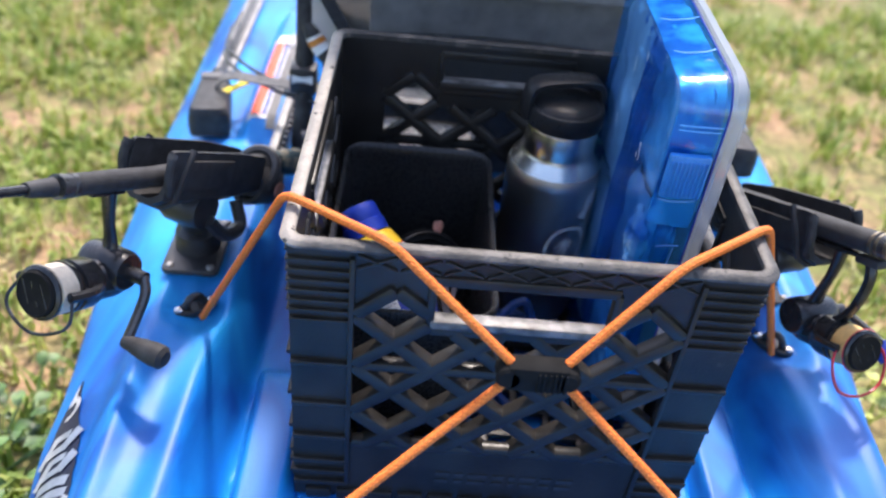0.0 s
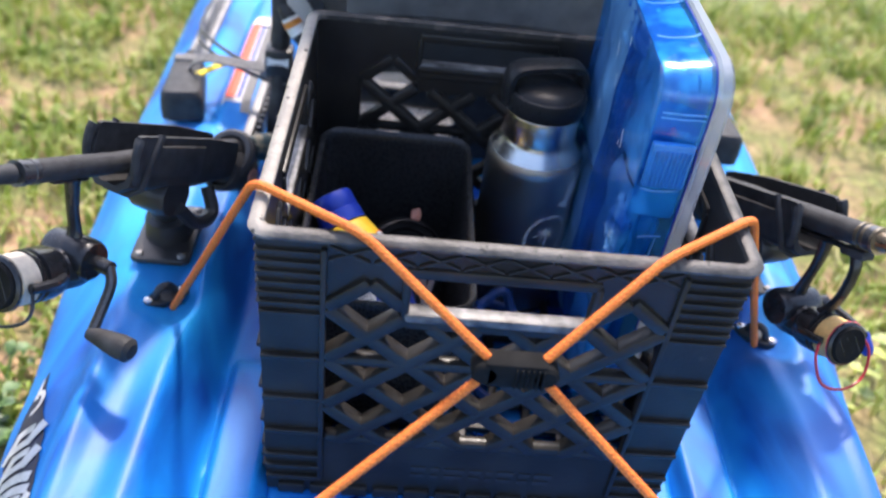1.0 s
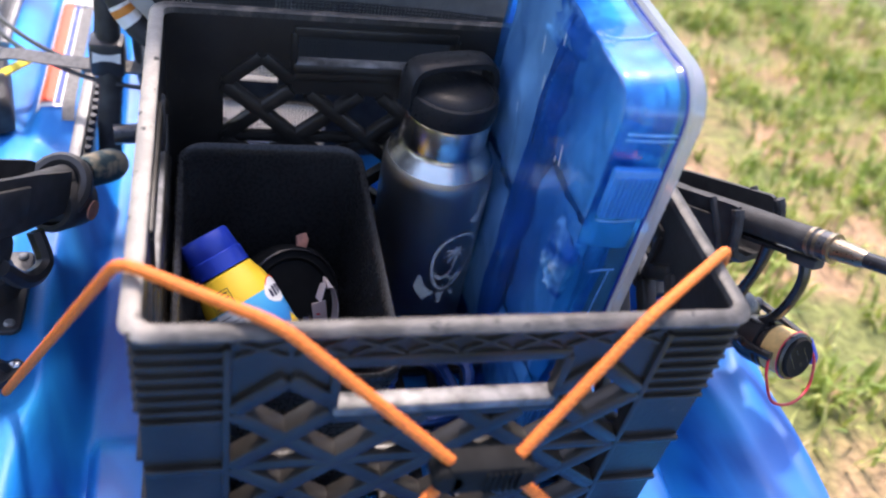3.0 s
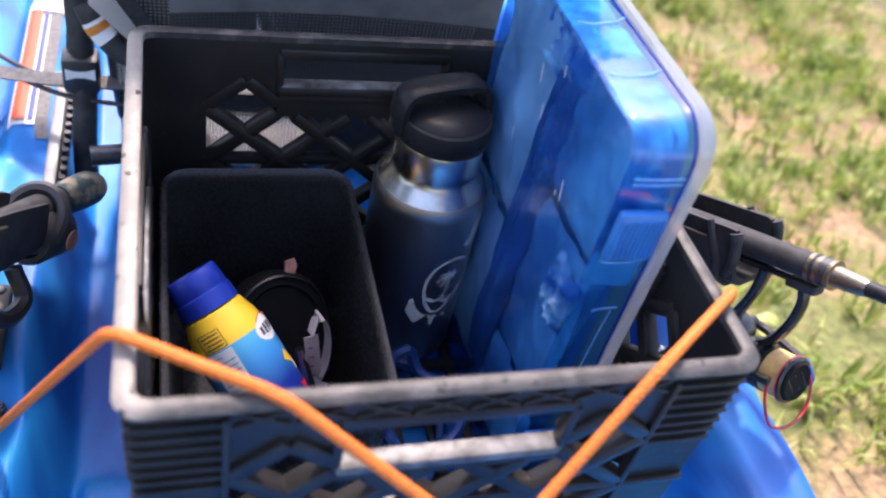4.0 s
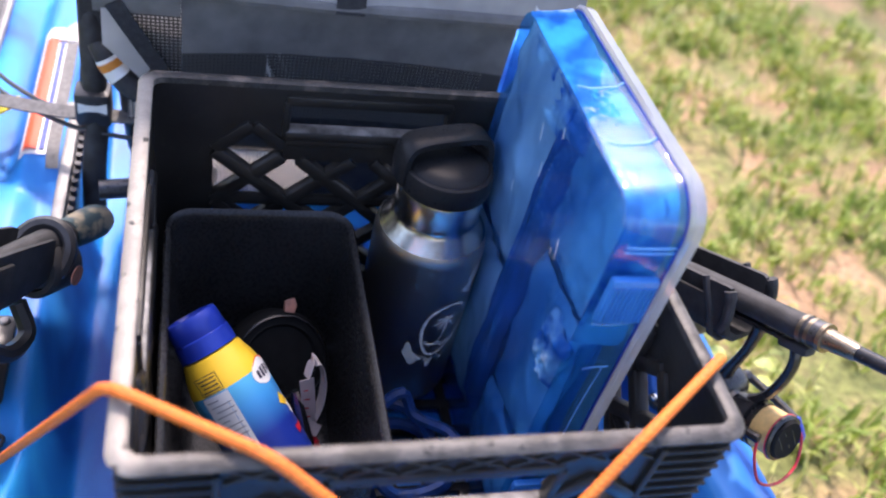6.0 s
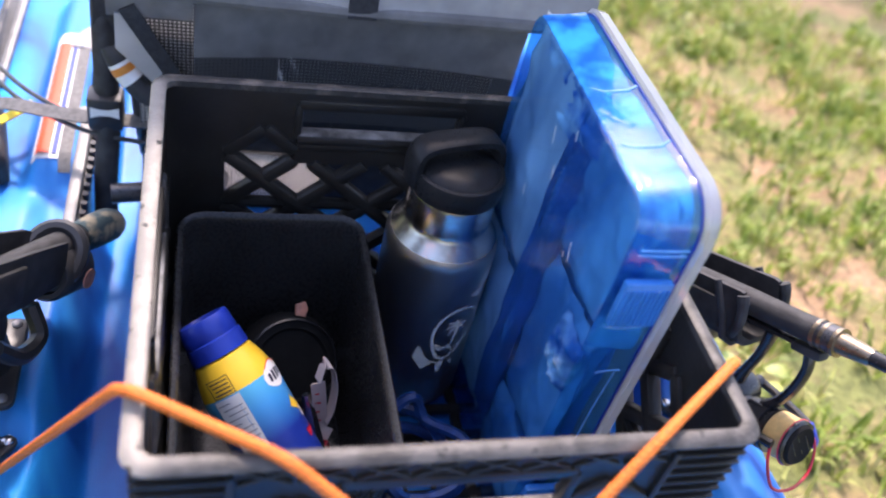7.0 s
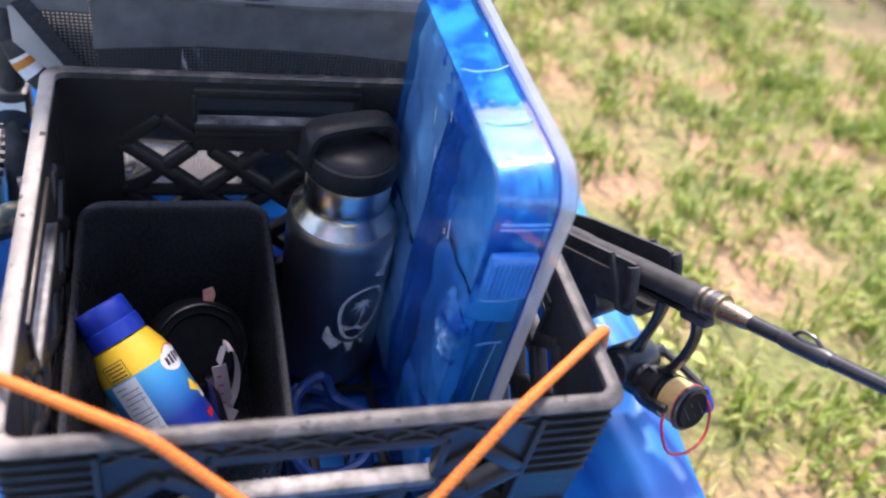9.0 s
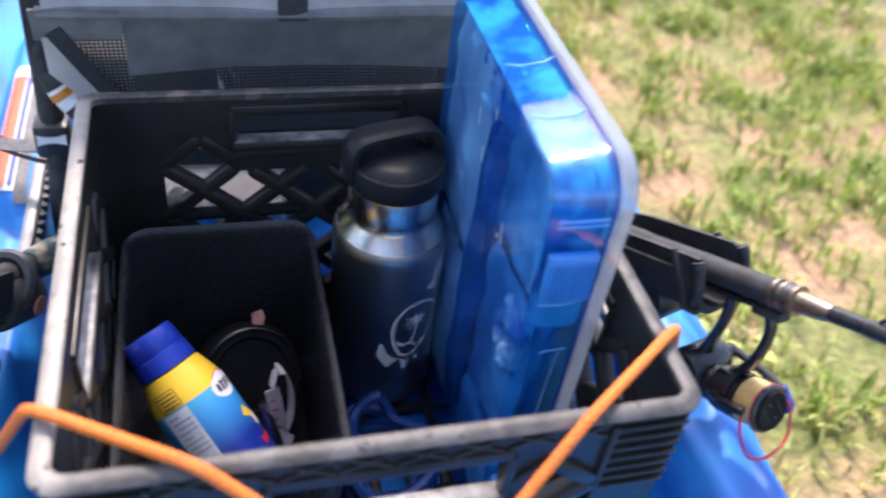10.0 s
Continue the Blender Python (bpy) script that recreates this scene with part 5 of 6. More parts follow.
# ---- rods, reels and holders ----
def rod_holder(m, foot, label, flap, reach, low=0.0):
    """Cradle in the rod's frame (X to the tip, Z away from the cradle's open top), on a post to a deck plate."""
    ob = thing("rod_holder", m, label, "rod holder", "rod holders")
    inv = m.inverted()
    f = inv @ foot
    # trough: U section along X
    sec = [(-0.024, -0.026), (-0.026, 0.000), (-0.023, 0.020), (-0.012, 0.028), (0.012, 0.028), (0.023, 0.020), (0.026, 0.000), (0.024, -0.026), (0.020, -0.026), (0.021, 0.000), (0.018, 0.016), (0.008, 0.023), (-0.008, 0.023), (-0.018, 0.016), (-0.021, 0.000), (-0.020, -0.026)]
    part("cradle", loft([[(x, y * k, z * k) for y, z in sec] for x, k in ((-0.085, 0.66), (-0.080, 0.72), (-0.03, 0.88), (reach - 0.004, 0.92), (reach, 0.88))]), MATTE, ob, "", 40)
    band = [(0.0270 * y / 0.026, 0.0300 * z / 0.028) for y, z in sec[:8]]
    part("mouth_band", tube([(reach - 0.014 - 0.010 * (z < -0.01), y * 0.91, z * 0.91) for y, z in band], 0.0030, 8), MATTE, ob, "moulded band round the cradle's mouth")
    for s in (-1, 1):
        part("side_plate", box((reach - 0.052, s * 0.0235, -0.004 + low * 0.6), (0.070, 0.004, 0.026), 0.002), MATTE, ob)
        part("fork", tube(curve([(reach - 0.006, s * 0.0215, 0.014), (reach + 0.001, s * 0.0235, 0.002), (reach + 0.003, s * 0.0235, -0.012), (reach + 0.001, s * 0.0225, -0.0215)], 5), [0.0036] * 4 + [0.0042] * 8 + [0.0048] * 4, 10), MATTE, ob)
    part("lock_bar", box((reach - 0.060, flap * 0.030, -0.013 + low), (0.085, 0.008, 0.014), 0.003, None), BLACK, ob, "glossy lock flap swung open")
    part("end_ring", tube([(-0.098 + 0.010 * math.sin(a), 0.021 * math.cos(a), 0.021 * math.sin(a)) for a in [2 * math.pi * k / 24 for k in range(24)]], 0.0055, 8, True), BLACK, ob, "worn end ring")
    part("end_sleeve", lathe([(0.020, 0.0), (0.0225, 0.004), (0.0225, 0.036), (0.020, 0.040), (0.0165, 0.040), (0.017, 0.0)], 32, Matrix.Translation((-0.125, 0, 0.012)) @ pose(0, 0, 0, 0, 90, 0)), MATTE, ob)
    part("badge", lathe([(0.0001, 0.0), (0.008, 0.0), (0.008, 0.001), (0.0001, 0.0012)], 20, Matrix.Translation((-0.105, -0.0265, 0.012)) @ pose(0, 0, 0, 90, 0, 0)), DUST_RED, ob, "small copper badge")
    knee = Vector((0.0, 0.0, 0.030))
    up = (inv.to_3x3() @ Vector((0, 0, 1))).normalized()
    part("post", tube([f + up * 0.004, f + up * 0.025, f + up * 0.034, knee * 0.5 + (f + up * 0.034) * 0.5, knee], [0.022, 0.020, 0.015, 0.015, 0.018], 20), BLACK, ob)
    part("swivel", lathe([(0.0001, -0.019), (0.018, -0.019), (0.020, -0.015), (0.020, 0.015), (0.018, 0.019), (0.0001, 0.019)], 24, Matrix.Translation(knee) @ pose(0, 0, 0, 90, 0, 0)), BLACK, ob)
    part("clamp_lever", tube(curve([knee + Vector((-0.005, -0.02, 0.01)), knee + Vector((-0.035, -0.022, 0.025)), knee + Vector((-0.060, -0.020, 0.018)), knee + Vector((-0.058, -0.010, -0.004))], 6), 0.0065), BLACK, ob, "black clamp lever")
    base = inv @ (Matrix.Translation(foot))
    plate = part("deck_plate", prism(rrect(0.054, 0.084, 0.007, 4), 0.006, 0.002, base), BLACK, ob, "black screwed deck plate")
    for sx in (-1, 1):
        for sy in (-1, 1):
            part("screw", lathe([(0.004, 0.0), (0.004, 0.0015), (0.0025, 0.0028), (0.0001, 0.003)], 12, base @ Matrix.Translation((sx * 0.019, sy * 0.035, 0.0055))), ALU, plate, "dull steel screw")
    return ob


def fishing_rod(m, back, front, label, camo_end, e=0.075):
    """Rod along X of m; the reel foot sits at X = 0, and the reel seat ends at e."""
    ob = thing("fishing_rod", m, label, "fishing rod", "fishing rods")
    def along(x0, x1, prof, seg=18):
        return lathe([(r, x0 + (x1 - x0) * t) for t, r in prof], seg, pose(0, 0, 0, 0, 90, 0))
    g = 1.35 if camo_end else 1.0
    split = -back + (0.062 if camo_end else 0.03)
    part("butt", along(-back, split, ((0, 0.004), (0, 0.0085 * g), (0.06, 0.0120 * g), (0.2, 0.0142 * g), (0.45, 0.0142 * g), (1, 0.0125 * g), (1, 0.004)), 20), CAMO_GRIP if camo_end else MATTE, ob, "patterned wrapped butt" if camo_end else "dark foam butt")
    part("grip", along(split, -0.045, ((0, 0.004), (0, 0.0115 * g), (0.4, 0.011 * g), (0.9, 0.0125), (1, 0.0115), (1, 0.004)), 20), MATTE, ob, "dark foam grip")
    part("reel_seat", along(-0.055, e, ((0, 0.004), (0, 0.0112), (0.2, 0.0118), (0.55, 0.0122), (0.8, 0.0118), (1, 0.0120), (1, 0.004))), MATTE, ob, "matte reel seat")
    part("collar", along(e + 0.0005, e + 0.017, ((0, 0.006), (0, 0.0125), (0.3, 0.0125), (0.32, 0.0118), (0.6, 0.0118), (0.62, 0.0128), (1, 0.0128), (1, 0.006))), GUN, ob, "ringed gunmetal collar")
    for x in (e + 0.0015, e + 0.008, e + 0.0175)[:0 if camo_end else 3]:
        part("ring", along(x, x + 0.003, ((0, 0.009), (0, 0.0132), (1, 0.0132), (1, 0.009))), BRONZE, ob, "bronze ring")
    part("winding", along(e + 0.0205, e + 0.045, ((0, 0.004), (0, 0.0098), (0.8, 0.0082), (1, 0.0070), (1, 0.003))), BRONZE if not camo_end else MATTE, ob, "metal winding check")
    part("blank", along(e + 0.043, front, ((0, 0.003), (0, 0.0054 if camo_end else 0.0068), (1, 0.0026), (1, 0.0005)), 12), REEL, ob, "tapered dark blank")
    keeper = part("hook_keeper", tube(curve([(e + 0.078, 0, -0.006), (e + 0.084, 0, -0.0125), (e + 0.094, 0, -0.0125), (e + 0.100, 0, -0.006)], 5), 0.0016, 8), GUN, ob, "dark wire keeper")
    part("wrap", along(e + 0.070, e + 0.108, ((0, 0.004), (0, 0.0066), (0.1, 0.0074), (0.9, 0.0074), (1, 0.0064), (1, 0.004)), 12), BLACK, keeper)
    for x in (0.42, 0.58):
        g = part("guide", tube([(x + 0.010 * math.sin(a), 0.006 * math.cos(a), -0.013 - 0.003 * math.sin(a)) for a in [2 * math.pi * k / 16 for k in range(16)]], 0.0012, 6, True), GUN, ob, "steel line guide")
        part("wrap", along(x - 0.014, x + 0.014, ((0, 0.003), (0, 0.0056), (1, 0.0054), (1, 0.003)), 12), BLACK, g)
    return ob


def spinning_reel(m, line_mat, bail_mat, crank_side, label, drop=0.0, twin=False, k=1.0):
    """X to the rod's tip, Z down from the rod."""
    ob = thing("fishing_reel", m, label, "fishing reel", "fishing reels")
    part("foot", box((0.0, 0, 0.0135 if twin else 0.0085), (0.062 if twin else 0.036, 0.010, 0.004), 0.0015), REEL, ob)
    part("stem", tube(curve([(0.010 if twin else -0.004, 0, 0.014 if twin else 0.008), (0.002 if twin else -0.010, 0, 0.030 + drop * 0.4), (-0.010 if twin else -0.016, 0, 0.046 + drop * 0.8), (-0.018, 0, 0.060 + drop)], 6), [0.0075, 0.0068, 0.0064, 0.0062, 0.006, 0.0058, 0.0056, 0.0055, 0.0055, 0.0056, 0.0058, 0.006, 0.0064, 0.0068, 0.0074, 0.008, 0.009, 0.0095, 0.010], 12, False, 0.7), REEL, ob)
    if twin:
        part("front_leg", tube(curve([(0.042, 0, 0.014), (0.043, 0, 0.030), (0.036, 0, 0.050), (0.024, 0, 0.068), (0.008, 0, 0.080)], 6), 0.0052, 10, False, 0.8), REEL, ob, "open second leg of the reel foot")
        part("front_hood", box((0.042, 0, 0.0155), (0.026, 0.013, 0.008), 0.003), MATTE, ob)
    DZ, dz = Matrix.Translation((0, 0, drop)), 0.0 if twin else 0.014
    low = lambda b: (b.transform(DZ), b)[1]
    AC = Matrix.Translation((0, 0, 0.076 + drop))
    shrink = AC @ Matrix.Scale(k, 4) @ AC.inverted()
    low_k = lambda b: (b.transform(shrink @ DZ), b)[1]
    AX = shrink @ AC @ pose(0, 0, 0, 0, 90, 0)
    part("gear_body", lathe([(0.0001, -0.046), (0.010, -0.045), (0.017, -0.038), (0.020, -0.024), (0.0195, -0.006), (0.015, 0.002), (0.0001, 0.003)], 28, AX), REEL, ob)
    part("side_cover", lathe([(0.0001, -0.020), (0.015, -0.020), (0.017, -0.016), (0.017, 0.016), (0.015, 0.020), (0.0001, 0.020)], 24, DZ @ Matrix.Translation((-0.020, 0, 0.066)) @ pose(0, 0, 0, 90, 0, 0)), REEL, ob)
    part("rotor", lathe([(0.008, 0.002), (0.022, 0.004), (0.0235, 0.010), (0.0235, 0.026), (0.021, 0.027), (0.008, 0.027)], 36, AX), REEL, ob)
    for s in (-1, 1):
        part("rotor_arm", low_k(tube(curve([(0.012, s * 0.022, 0.072), (0.026, s * 0.0275, 0.072), (0.046, s * 0.028, 0.072), (0.052, s * 0.027, 0.072)], 4), 0.0048, 8)), REEL, ob)
    sp = part("spool", lathe([(0.006, 0.028), (0.0225, 0.0285), (0.0235, 0.0305), (0.0235, 0.034), (0.0195, 0.0345), (0.0195, 0.0545), (0.0232, 0.0550), (0.0240, 0.0565), (0.0236, 0.0590), (0.0205, 0.0605), (0.0190, 0.0590), (0.006, 0.0590)], 44, AX), REEL, ob, "dark spool")
    part("line", lathe([(0.019, 0.0350), (0.0222, 0.0352), (0.0222, 0.0543), (0.019, 0.0545)], 44, AX), line_mat, sp, "fishing line wound on the spool")
    part("spool_lip", lathe([(0.0236, 0.0552), (0.0246, 0.0562), (0.0236, 0.0574)], 44, AX, False), bail_mat if twin else BRONZE, sp)
    part("drag_knob", lathe([(0.0195, 0.0588), (0.0200, 0.062), (0.0185, 0.0640), (0.0165, 0.0630), (0.0001, 0.0636)], 32, AX), CLIP, sp, "black drag knob")
    for q in range(3):
        part("knob_rib", box((0, 0, 0), (0.0016, 0.0022, 0.024), 0.0007, shrink @ Matrix.Translation((0.0626, 0.010 * (q - 1.0), 0.076 + drop)) @ Matrix.Rotation(0.5, 4, "X"), 1), REEL, sp)
    part("bail", low_k(tube(curve([(0.050, -0.027, 0.072), (0.056, -0.034, 0.090), (0.060, -0.026, 0.116 - dz), (0.062, 0.0, 0.125 - dz), (0.060, 0.026, 0.116 - dz), (0.056, 0.034, 0.090), (0.050, 0.027, 0.072)], 7), 0.0015, 8)), bail_mat, ob, "bail wire")
    c = crank_side
    part("crank_shaft", low(tube([(-0.020, c * 0.018, 0.066), (-0.020, c * 0.036, 0.066)], 0.0062, 12)), REEL, ob)
    if twin:
        arm = part("crank_arm", low(tube(curve([(-0.020, c * 0.034, 0.064), (-0.010, c * 0.037, 0.068), (0.015, c * 0.036, 0.074), (0.034, c * 0.033, 0.078)], 6), 0.0036, 10)), REEL, ob, "folded crank arm")
        part("crank_knob", low(tube([(0.034, c * 0.030, 0.074), (0.036, c * 0.030, 0.080), (0.040, c * 0.030, 0.088), (0.042, c * 0.030, 0.092)], [0.004, 0.0052, 0.0055, 0.003], 14)), BLUE_CAP, arm, "small blue crank knob")
        return ob
    arm = part("crank_arm", low(tube(curve([(-0.020, c * 0.034, 0.064), (-0.018, c * 0.040, 0.076), (-0.012, c * 0.041, 0.094), (-0.002, c * 0.043, 0.112)], 6), 0.0042, 10)), GUN, ob, "bent crank arm")
    part("crank_knob", lathe([(0.0001, -0.002), (0.0055, 0.0), (0.0062, 0.006), (0.0085, 0.018), (0.0098, 0.030), (0.0094, 0.037), (0.006, 0.040), (0.0001, 0.0405)], 20, DZ @ Matrix.Translation((-0.002, c * 0.041, 0.113)) @ pose(0, 0, 0, -90 * c, 0, 0)), MATTE, arm, "matte crank knob")
    return ob


L_HOLE, L_DIR = Vector((-0.236, 0.120, 0.128)), Vector((-0.345, -0.765, 0.47)).normalized()
R_RING, R_DIR = Vector((0.294, -0.0515, 0.225)), Vector((0.28, -0.88, 0.40)).normalized()
DOWN = Vector((0, 0, -1))
L_ROD = Vector((-0.345, -0.765, 0.405)).normalized()
mL = frame_of(L_HOLE + L_DIR * 0.1 + L_ROD * 0.118, L_ROD, DOWN)
mR = frame_of(R_RING - R_DIR * 0.0765, R_DIR, DOWN)
fishing_rod(mL @ Matrix.Diagonal((1, 0.74, 0.74, 1)), 0.303, 0.62, "dark fishing rod with wrapped grip lying in its holder", True, 0.034)
fishing_rod(mR @ Matrix.Diagonal((1, 0.84, 0.84, 1)), 0.225, 0.62, "dark fishing rod with ringed metal collar in its holder", False)
spinning_reel(mL, LINE_WHITE, REEL, -1, "black spinning reel with pale line under the rod", 0.006, False, 0.88)
spinning_reel(frame_of(R_RING - R_DIR * 0.0455, R_DIR, Vector((0.06, -0.325, -0.944))), LINE_GOLD, RED, -1, "black spinning reel with golden line and red bail", 0.0165, True, 0.80)
rod_holder(frame_of(L_HOLE + L_DIR * 0.105, L_DIR, DOWN), deck_point(-0.285, 0.055, 0.0), "black plastic rod holder screwed to the kayak deck", 1, 0.068)
rod_holder(frame_of(R_RING - R_DIR * 0.108 + Vector((0, 0, -0.008)), R_DIR, DOWN), deck_point(0.283, 0.089, 0.0), "black plastic rod holder beside the crate on the deck", -1, 0.060, 0.007)


# ---- seat in front of the crate ----
seat = thing("kayak_chair", pose(0, 0.27, 0.0), "grey and black fabric kayak chair with open mesh back", "chair")
SO = Vector((0, 0.27, 0.0))


def cloth(x0, x1, z0, z1, y0, y1, sag, nx=24, nz=14, thick=0.004, pleat=0.0):
    """A hung cloth panel leaning from y0 (bottom) to y1 (top); pleat: depth of its slanting folds."""
    bm, front, back = bmesh.new(), [], []
    for j in range(nz + 1):
        fr, bk = [], []
        for i in range(nx + 1):
            u, v = i / nx, j / nz
            x, z = x0 + (x1 - x0) * u, z0 + (z1 - z0) * v
            y = y0 + (y1 - y0) * v + sag * (1 - (2 * u - 1) ** 2) + 0.002 * noise.noise(Vector((x * 25, z * 25, 3))) + pleat * math.sin(x * 420 + z * 160)
            fr.append(bm.verts.new((x - SO.x, y - SO.y, z)))
            bk.append(bm.verts.new((x - SO.x, y - SO.y + thick, z)))
        front.append(fr)
        back.append(bk)
    for g in (front, back):
        for a, b in zip(g, g[1:]):
            for i in range(nx):
                bm.faces.new((a[i], a[i + 1], b[i + 1], b[i]))
    for a, b in ((front[0], back[0]), (front[-1], back[-1]), ([r[0] for r in front], [r[0] for r in back]), ([r[-1] for r in front], [r[-1] for r in back])):
        for i in range(len(a) - 1):
            bm.faces.new((a[i], a[i + 1], b[i + 1], b[i]))
    return bm


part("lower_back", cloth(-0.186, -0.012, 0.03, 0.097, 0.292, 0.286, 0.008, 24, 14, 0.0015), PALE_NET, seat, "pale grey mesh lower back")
part("back_mesh", cloth(-0.140, 0.140, 0.156, 0.226, 0.2585, 0.2525, 0.012, 24, 14, 0.0015), MESH_CLOTH, seat, "black open mesh middle back")
part("back_band", cloth(-0.140, 0.140, 0.226, 0.290, 0.2525, 0.248, 0.012), BLACK_CLOTH, seat, "black fabric band")
part("shoulder_band", cloth(-0.205, -0.1405, 0.263, 0.290, 0.246, 0.242, 0.0, 8, 4), BLACK_CLOTH, seat)


def flat_panel(pts, y0, lean, thick):
    """A taut panel from an outline in x and z."""
    return loft([[(x - SO.x, y0 + lean * (0.25 - z) - SO.y + k * thick, z) for x, z in pts] for k in (0, 1)])


part("side_wing", flat_panel([(-0.199, 0.266), (-0.186, 0.266), (-0.160, 0.219), (-0.171, 0.196), (-0.2, 0.232)], 0.246, 0.15, 0.004), PALE_MESH, seat, "pale grey fabric side wing")
part("side_mesh", flat_panel([(-0.190, 0.288), (-0.140, 0.286), (-0.140, 0.150), (-0.158, 0.180), (-0.162, 0.216)], 0.254, 0.15, 0.001), MESH_CLOTH, seat, "open black mesh side")
part("lower_back", cloth(-0.0140, 0.150, 0.03, 0.250, 0.2945, 0.2745, 0.008), MATTE, seat, "black fabric lower back")
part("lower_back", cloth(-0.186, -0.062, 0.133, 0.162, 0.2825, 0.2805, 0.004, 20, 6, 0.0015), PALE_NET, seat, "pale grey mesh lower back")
part("lower_back", cloth(-0.186, -0.0125, 0.098, 0.120, 0.290, 0.288, 0.008, 24, 3), MATTE, seat, "black seam band")
part("lower_back", cloth(-0.0625, -0.0125, 0.119, 0.154, 0.288, 0.286, 0.008, 8, 4), MATTE, seat, "black fabric lower back")
part("lower_back", cloth(-0.186, -0.0125, 0.152, 0.250, 0.286, 0.278, 0.008), MATTE, seat, "black fabric lower back")
# pale strip added behind the mesh to draw glints of light through it
part("mesh_glints", cloth(-0.070, 0.125, 0.196, 0.226, 0.266, 0.263, 0.010, 90, 8, 0.001, 0.0028), PALE_CLOTH, seat, "pale pleated strip added for light glinting through the mesh")
# pale panel added so the side mesh shows bright dots of light
part("side_light_panel", flat_panel([(-0.196, 0.288), (-0.140, 0.286), (-0.140, 0.150), (-0.158, 0.180), (-0.168, 0.216)], 0.268, 0.15, 0.001), PALE_MESH, seat, "pale panel added for light through the side mesh")
part("edge_strap", ribbon([Vector(q) - SO for q in ((-0.190, 0.2435, 0.272), (-0.172, 0.2475, 0.238), (-0.158, 0.2515, 0.212), (-0.150, 0.2555, 0.19))], 0.013, 0.002, (0, -1, 0.1)), STRAP_M, seat)
part("edge_strap", ribbon([Vector(q) - SO for q in curve([(0.138, 0.250, 0.12), (0.150, 0.248, 0.20), (0.178, 0.244, 0.284)], 6)], 0.016, 0.002, (0, -1, 0.1)), STRAP_M, seat)
part("back_panel", cloth(-0.195, -0.020, 0.288, 0.66, 0.244, 0.318, 0.004, 20, 14, 0.012), GREY_CLOTH, seat, "grey fabric upper back")
part("back_panel", cloth(0.004, 0.195, 0.288, 0.66, 0.244, 0.318, 0.004, 20, 14, 0.012), GREY_CLOTH, seat, "grey fabric upper back")
part("centre_strap", cloth(-0.0200, 0.0040, 0.280, 0.665, 0.241, 0.315, 0.0, 4, 14, 0.012), STRAP_M, seat, "black centre webbing")
part("hem", tube([Vector(q) - SO for q in curve([(-0.200, 0.247, 0.285), (-0.1, 0.247, 0.284), (0.0, 0.247, 0.283), (0.1, 0.247, 0.284), (0.200, 0.247, 0.285)], 6)], 0.006, 8), BLACK_CLOTH, seat)
for s in (-1, 1):
    part("frame_tube", tube([Vector(q) - SO for q in curve([(s * 0.178, 0.55, 0.06), (s * 0.180, 0.36, 0.065), (s * 0.182, 0.310, 0.10), (s * 0.186, 0.290, 0.25), (s * 0.190, 0.348, 0.66)], 8)], 0.0100, 14), BLACK, seat, "black frame tube")
part("seat_base", box((0, 0.26, 0.075), (0.34, 0.42, 0.03), 0.012), BLACK_CLOTH, seat, "black seat base")
part("cross_tube", tube([Vector(q) - SO for q in ((-0.206, 0.205, 0.117), (-0.150, 0.213, 0.117), (-0.120, 0.225, 0.110), (-0.115, 0.27, 0.085))], 0.0085, 14), GUN, seat, "grey cross tube")
# seat rack with notches along the console
for s in (-1, 1):
    rack = thing("seat_rack", pose(s * 0.241, 0.265, 0.086), "notched bright aluminium seat rack along the well", "rack", "seat racks")
    part("rail", box((0, 0.0, 0.0), (0.011, 0.175, 0.010), 0.003), ALU, rack, "bright rail")
    part("end_cap", lathe([(0.0001, 0.0), (0.0075, 0.0), (0.0085, 0.003), (0.0075, 0.008), (0.0001, 0.009)], 16, pose(0, 0.088, 0.002)), ALU, rack)
    for k in range(13):
        part("tooth", tube([(-s * 0.0095, -0.078 + 0.0125 * k, -0.004), (-s * 0.0095, -0.078 + 0.0125 * k, 0.003)], 0.0030, 8), BLACK, rack)
    part("web", box((-s * 0.004, 0.0, -0.045), (0.008, 0.170, 0.080), 0.002), BLACK, rack, "black rack web")

# straps and lines by the seat
st = thing("side_strap", pose(-0.215, 0.30, 0.06), "black webbing strap with buckle beside the seat", "strap")
so2 = Vector((-0.215, 0.30, 0.06))
part("webbing", ribbon([Vector(q) - so2 for q in curve([(-0.214, 0.286, 0.128), (-0.216, 0.293, 0.142), (-0.215, 0.297, 0.165), (-0.212, 0.300, 0.20), (-0.210, 0.306, 0.26), (-0.208, 0.33, 0.34)], 8)], 0.022, 0.003, (0, -1, 0.4)), STRAP_M, st)
part("post", tube([Vector(q) - so2 for q in curve([(-0.219, 0.262, 0.034), (-0.217, 0.270, 0.085), (-0.214, 0.284, 0.128), (-0.214, 0.300, 0.20), (-0.216, 0.330, 0.27)], 6)], 0.0105, 14), MATTE, st, "black tube under the strap")
bk = part("buckle", box((0.000, -0.0120, 0.086), (0.030, 0.026, 0.034), 0.004), BLACK, st, "black buckle with pale tag")
part("tag", prism([(-0.012, -0.005), (-0.004, -0.0028), (0.004, -0.0028), (0.012, -0.005), (0.012, 0.005), (0.004, 0.0028), (-0.004, 0.0028), (-0.012, 0.005)], 0.001, 0, pose(0.000, -0.0253, 0.090, 78, 0, 0)), WHITE, bk, "pale bow-shaped tag")
hose = thing("grab_handle", pose(-0.19, 0.27, 0.12), "black padded grab handle with orange tag", "handle")
ho = Vector((-0.19, 0.27, 0.12))
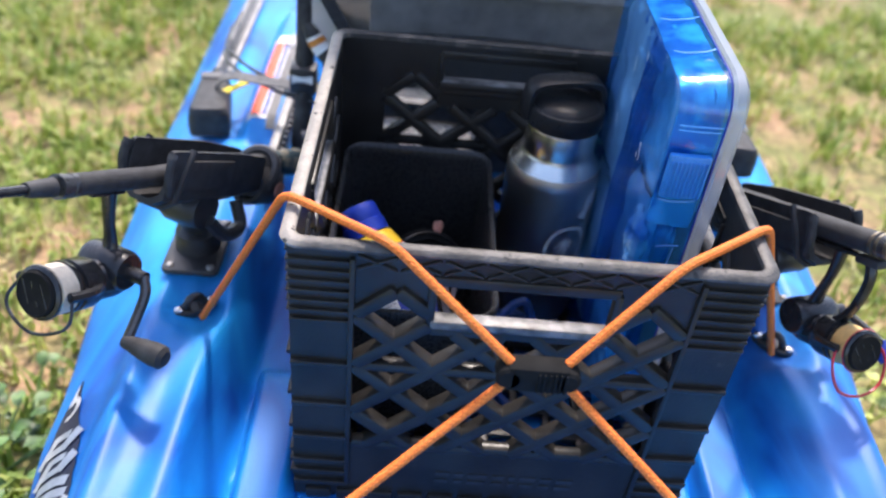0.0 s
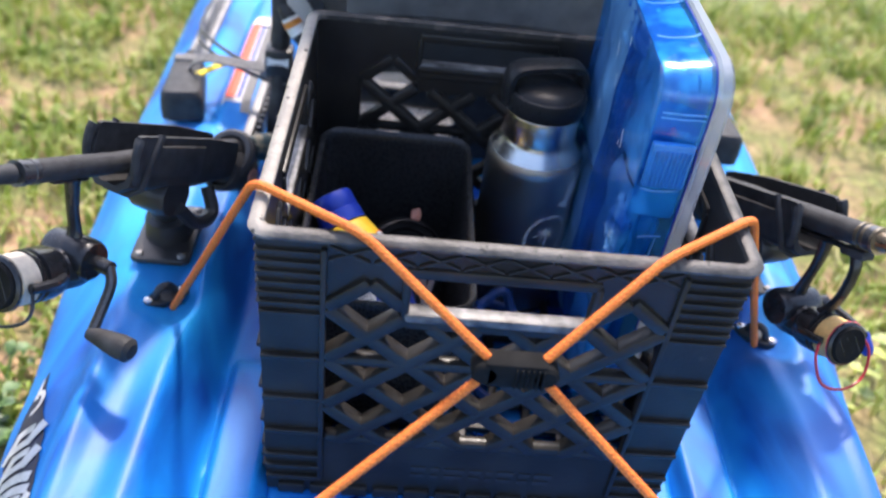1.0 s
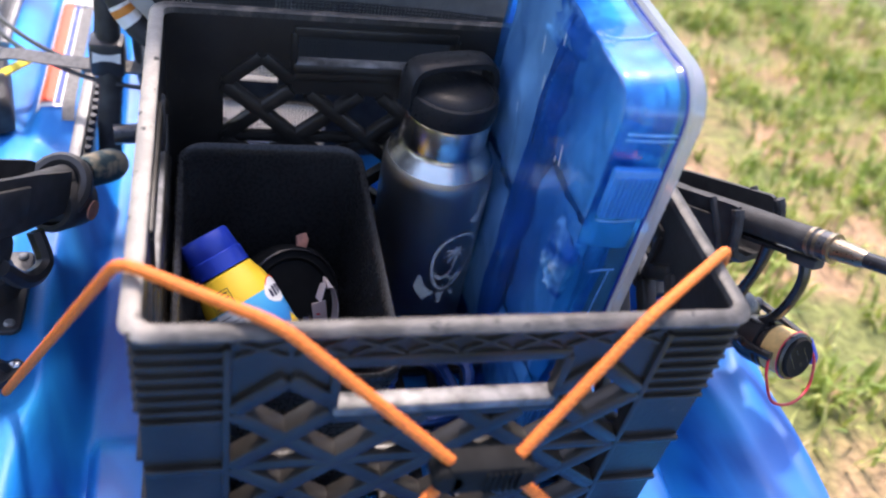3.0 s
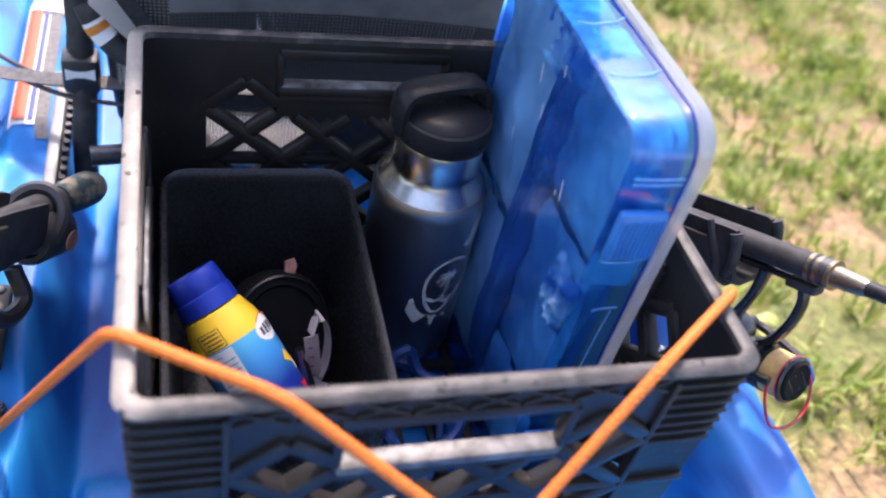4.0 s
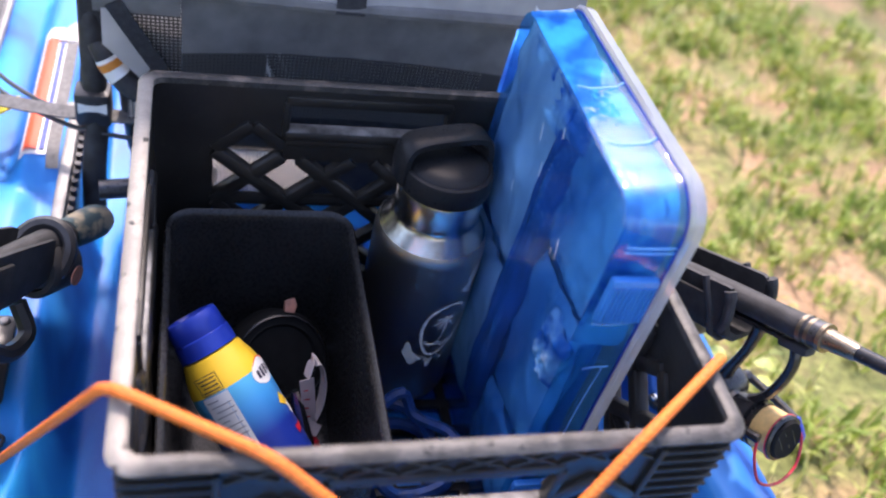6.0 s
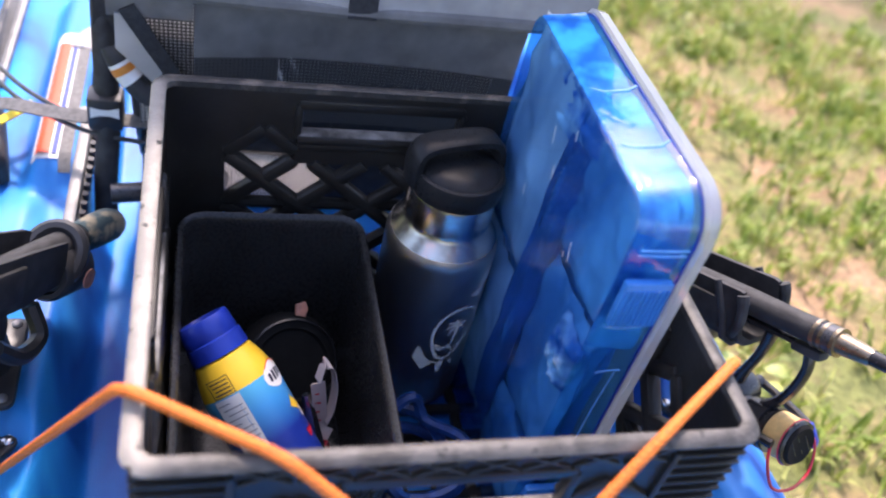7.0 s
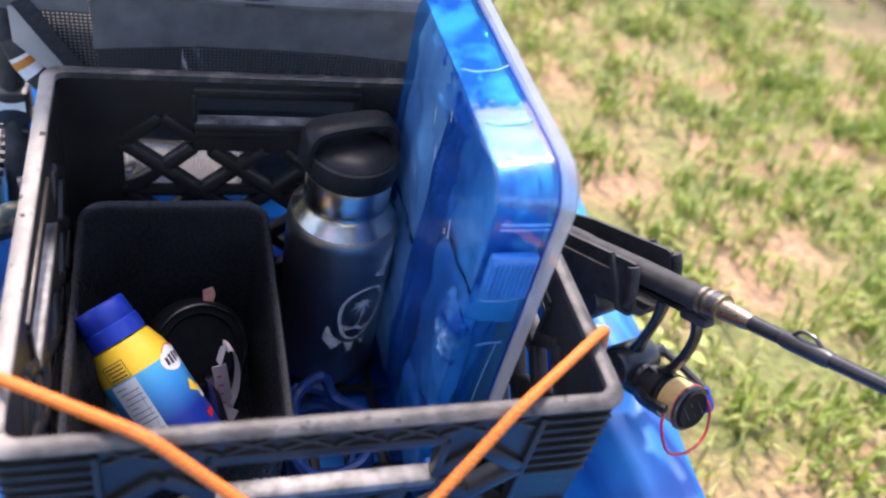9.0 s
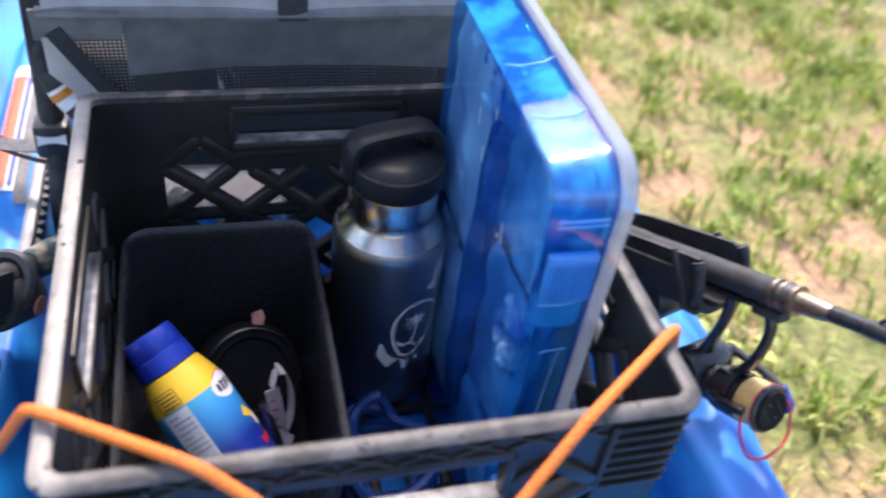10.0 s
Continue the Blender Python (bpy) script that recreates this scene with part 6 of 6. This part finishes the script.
loop = [Vector(q) - ho for q in curve([(-0.205, 0.272, 0.219), (-0.201, 0.267, 0.211), (-0.191, 0.262, 0.196), (-0.178, 0.258, 0.184), (-0.160, 0.262, 0.176), (-0.13, 0.275, 0.170)], 6)]
part("foam", tube(loop, 0.0095, 12), MATTE, hose)
part("sleeve", tube(loop[7:14], 0.0100, 14), WHITE, hose, "white label sleeve")
part("tag", tube(loop[8:11], 0.0104, 14), TAG, hose, "orange-brown warning tag")
lines = thing("deck_lines", pose(-0.27, 0.33, 0.08), "thin black lines crossing the kayak deck", "cord")
lo2 = Vector((-0.27, 0.33, 0.08))
part("line", tube([Vector(q) - lo2 for q in curve([(-0.352, 0.60, 0.075), (-0.335, 0.43, 0.110), (-0.305, 0.355, 0.128), (-0.265, 0.310, 0.132), (-0.224, 0.288, 0.132), (-0.160, 0.285, 0.128)], 8)], 0.0022, 7), BLACK, lines)
part("line", tube([Vector(q) - lo2 for q in curve([(-0.356, 0.55, 0.075), (-0.330, 0.40, 0.108), (-0.300, 0.335, 0.122), (-0.262, 0.298, 0.126), (-0.222, 0.278, 0.124), (-0.160, 0.270, 0.120)], 8)], 0.0022, 7), BLACK, lines)
part("flat_strap", ribbon([Vector(q) - lo2 for q in curve([(-0.332, 0.335, 0.095), (-0.309, 0.320, 0.122), (-0.267, 0.300, 0.131), (-0.224, 0.286, 0.136), (-0.160, 0.284, 0.136)], 8)], 0.013, 0.002, (0, -0.4, 1)), GREY_STRAP, lines, "grey flat strap")
part("pull_tab", ribbon([Vector(q) - lo2 for q in curve([(-0.318, 0.320, 0.098), (-0.304, 0.331, 0.102), (-0.286, 0.346, 0.106)], 6)], 0.010, 0.002, (0, 0, 1)), YELLOW_STRAP, lines, "yellow pull tab")
track = thing("gear_track", pose(-0.345, 0.62, 0.0), "aluminium gear track along the kayak's side deck", "track")
for dx in (-0.010, 0.010):
    part("rail", tube([deck_point(-0.345 + dx, y, 0.003) - Vector((-0.345, 0.62, 0.0)) for y in (0.43, 0.5, 0.6, 0.7, 0.8, 0.9)], 0.005, 8), ALU, track, "grey track rail")
part("channel", ribbon([deck_point(-0.345, y, 0.003) - Vector((-0.345, 0.62, 0.0)) for y in (0.43, 0.5, 0.6, 0.7, 0.8, 0.9)], 0.014, 0.002, (0, 0, 1)), BLACK, track)

# weeds beside the hull
def leafy_weed(x, y, count, spread, lo, hi, size, mat, label, seed):
    """Leaves on thin stalks spreading from one root."""
    ob = thing("weed", pose(x, y, GROUND_Z), label, "weed", "weeds beside the kayak")
    rng = random.Random(seed)
    for k in range(count):
        a, h, ln = rng.uniform(0, 6.28), rng.uniform(lo, hi), size * rng.uniform(0.6, 1.2)
        r = spread * rng.random() ** 0.6
        b = Vector((r * math.cos(a), r * math.sin(a), h))
        a += rng.uniform(-0.8, 0.8)
        e = b + Vector((ln * math.cos(a), ln * math.sin(a), rng.uniform(-0.3, 0.35) * ln))
        side = Vector((-math.sin(a), math.cos(a), rng.uniform(-0.25, 0.25)))
        bm = bmesh.new()
        mid = []
        for t, w in ((0.0, 0.03), (0.2, 0.24), (0.5, 0.36), (0.8, 0.22), (1.0, 0.01)):
            c = b.lerp(e, t) + Vector((0, 0, 0.18 * ln * math.sin(math.pi * t)))
            mid.append([bm.verts.new(c - side * w * ln), bm.verts.new(c - Vector((0, 0, 0.06 * ln))), bm.verts.new(c + side * w * ln)])
        for p, q in zip(mid, mid[1:]):
            for j in range(2):
                bm.faces.new((p[j], p[j + 1], q[j + 1], q[j]))
        part("leaf", bm, mat, ob, "", 60)
        if k % 4 == 0:
            part("stalk", tube([(0, 0, 0), b * 0.6, b], 0.0014, 6), mat, ob)
    return ob


leafy_weed(0.46, 0.14, 40, 0.045, 0.03, 0.14, 0.030, LEAF, "small yellow-green weed growing beside the kayak", 11)
for k, (x, y) in enumerate(((-0.47, -0.13), (-0.52, -0.05), (-0.45, -0.21), (-0.55, -0.17), (-0.50, 0.03))):
    leafy_weed(x, y, 44, 0.085, 0.01, 0.060, 0.021, LEAF_DARK, "dark green broad-leaved weed beside the kayak", 20 + k)
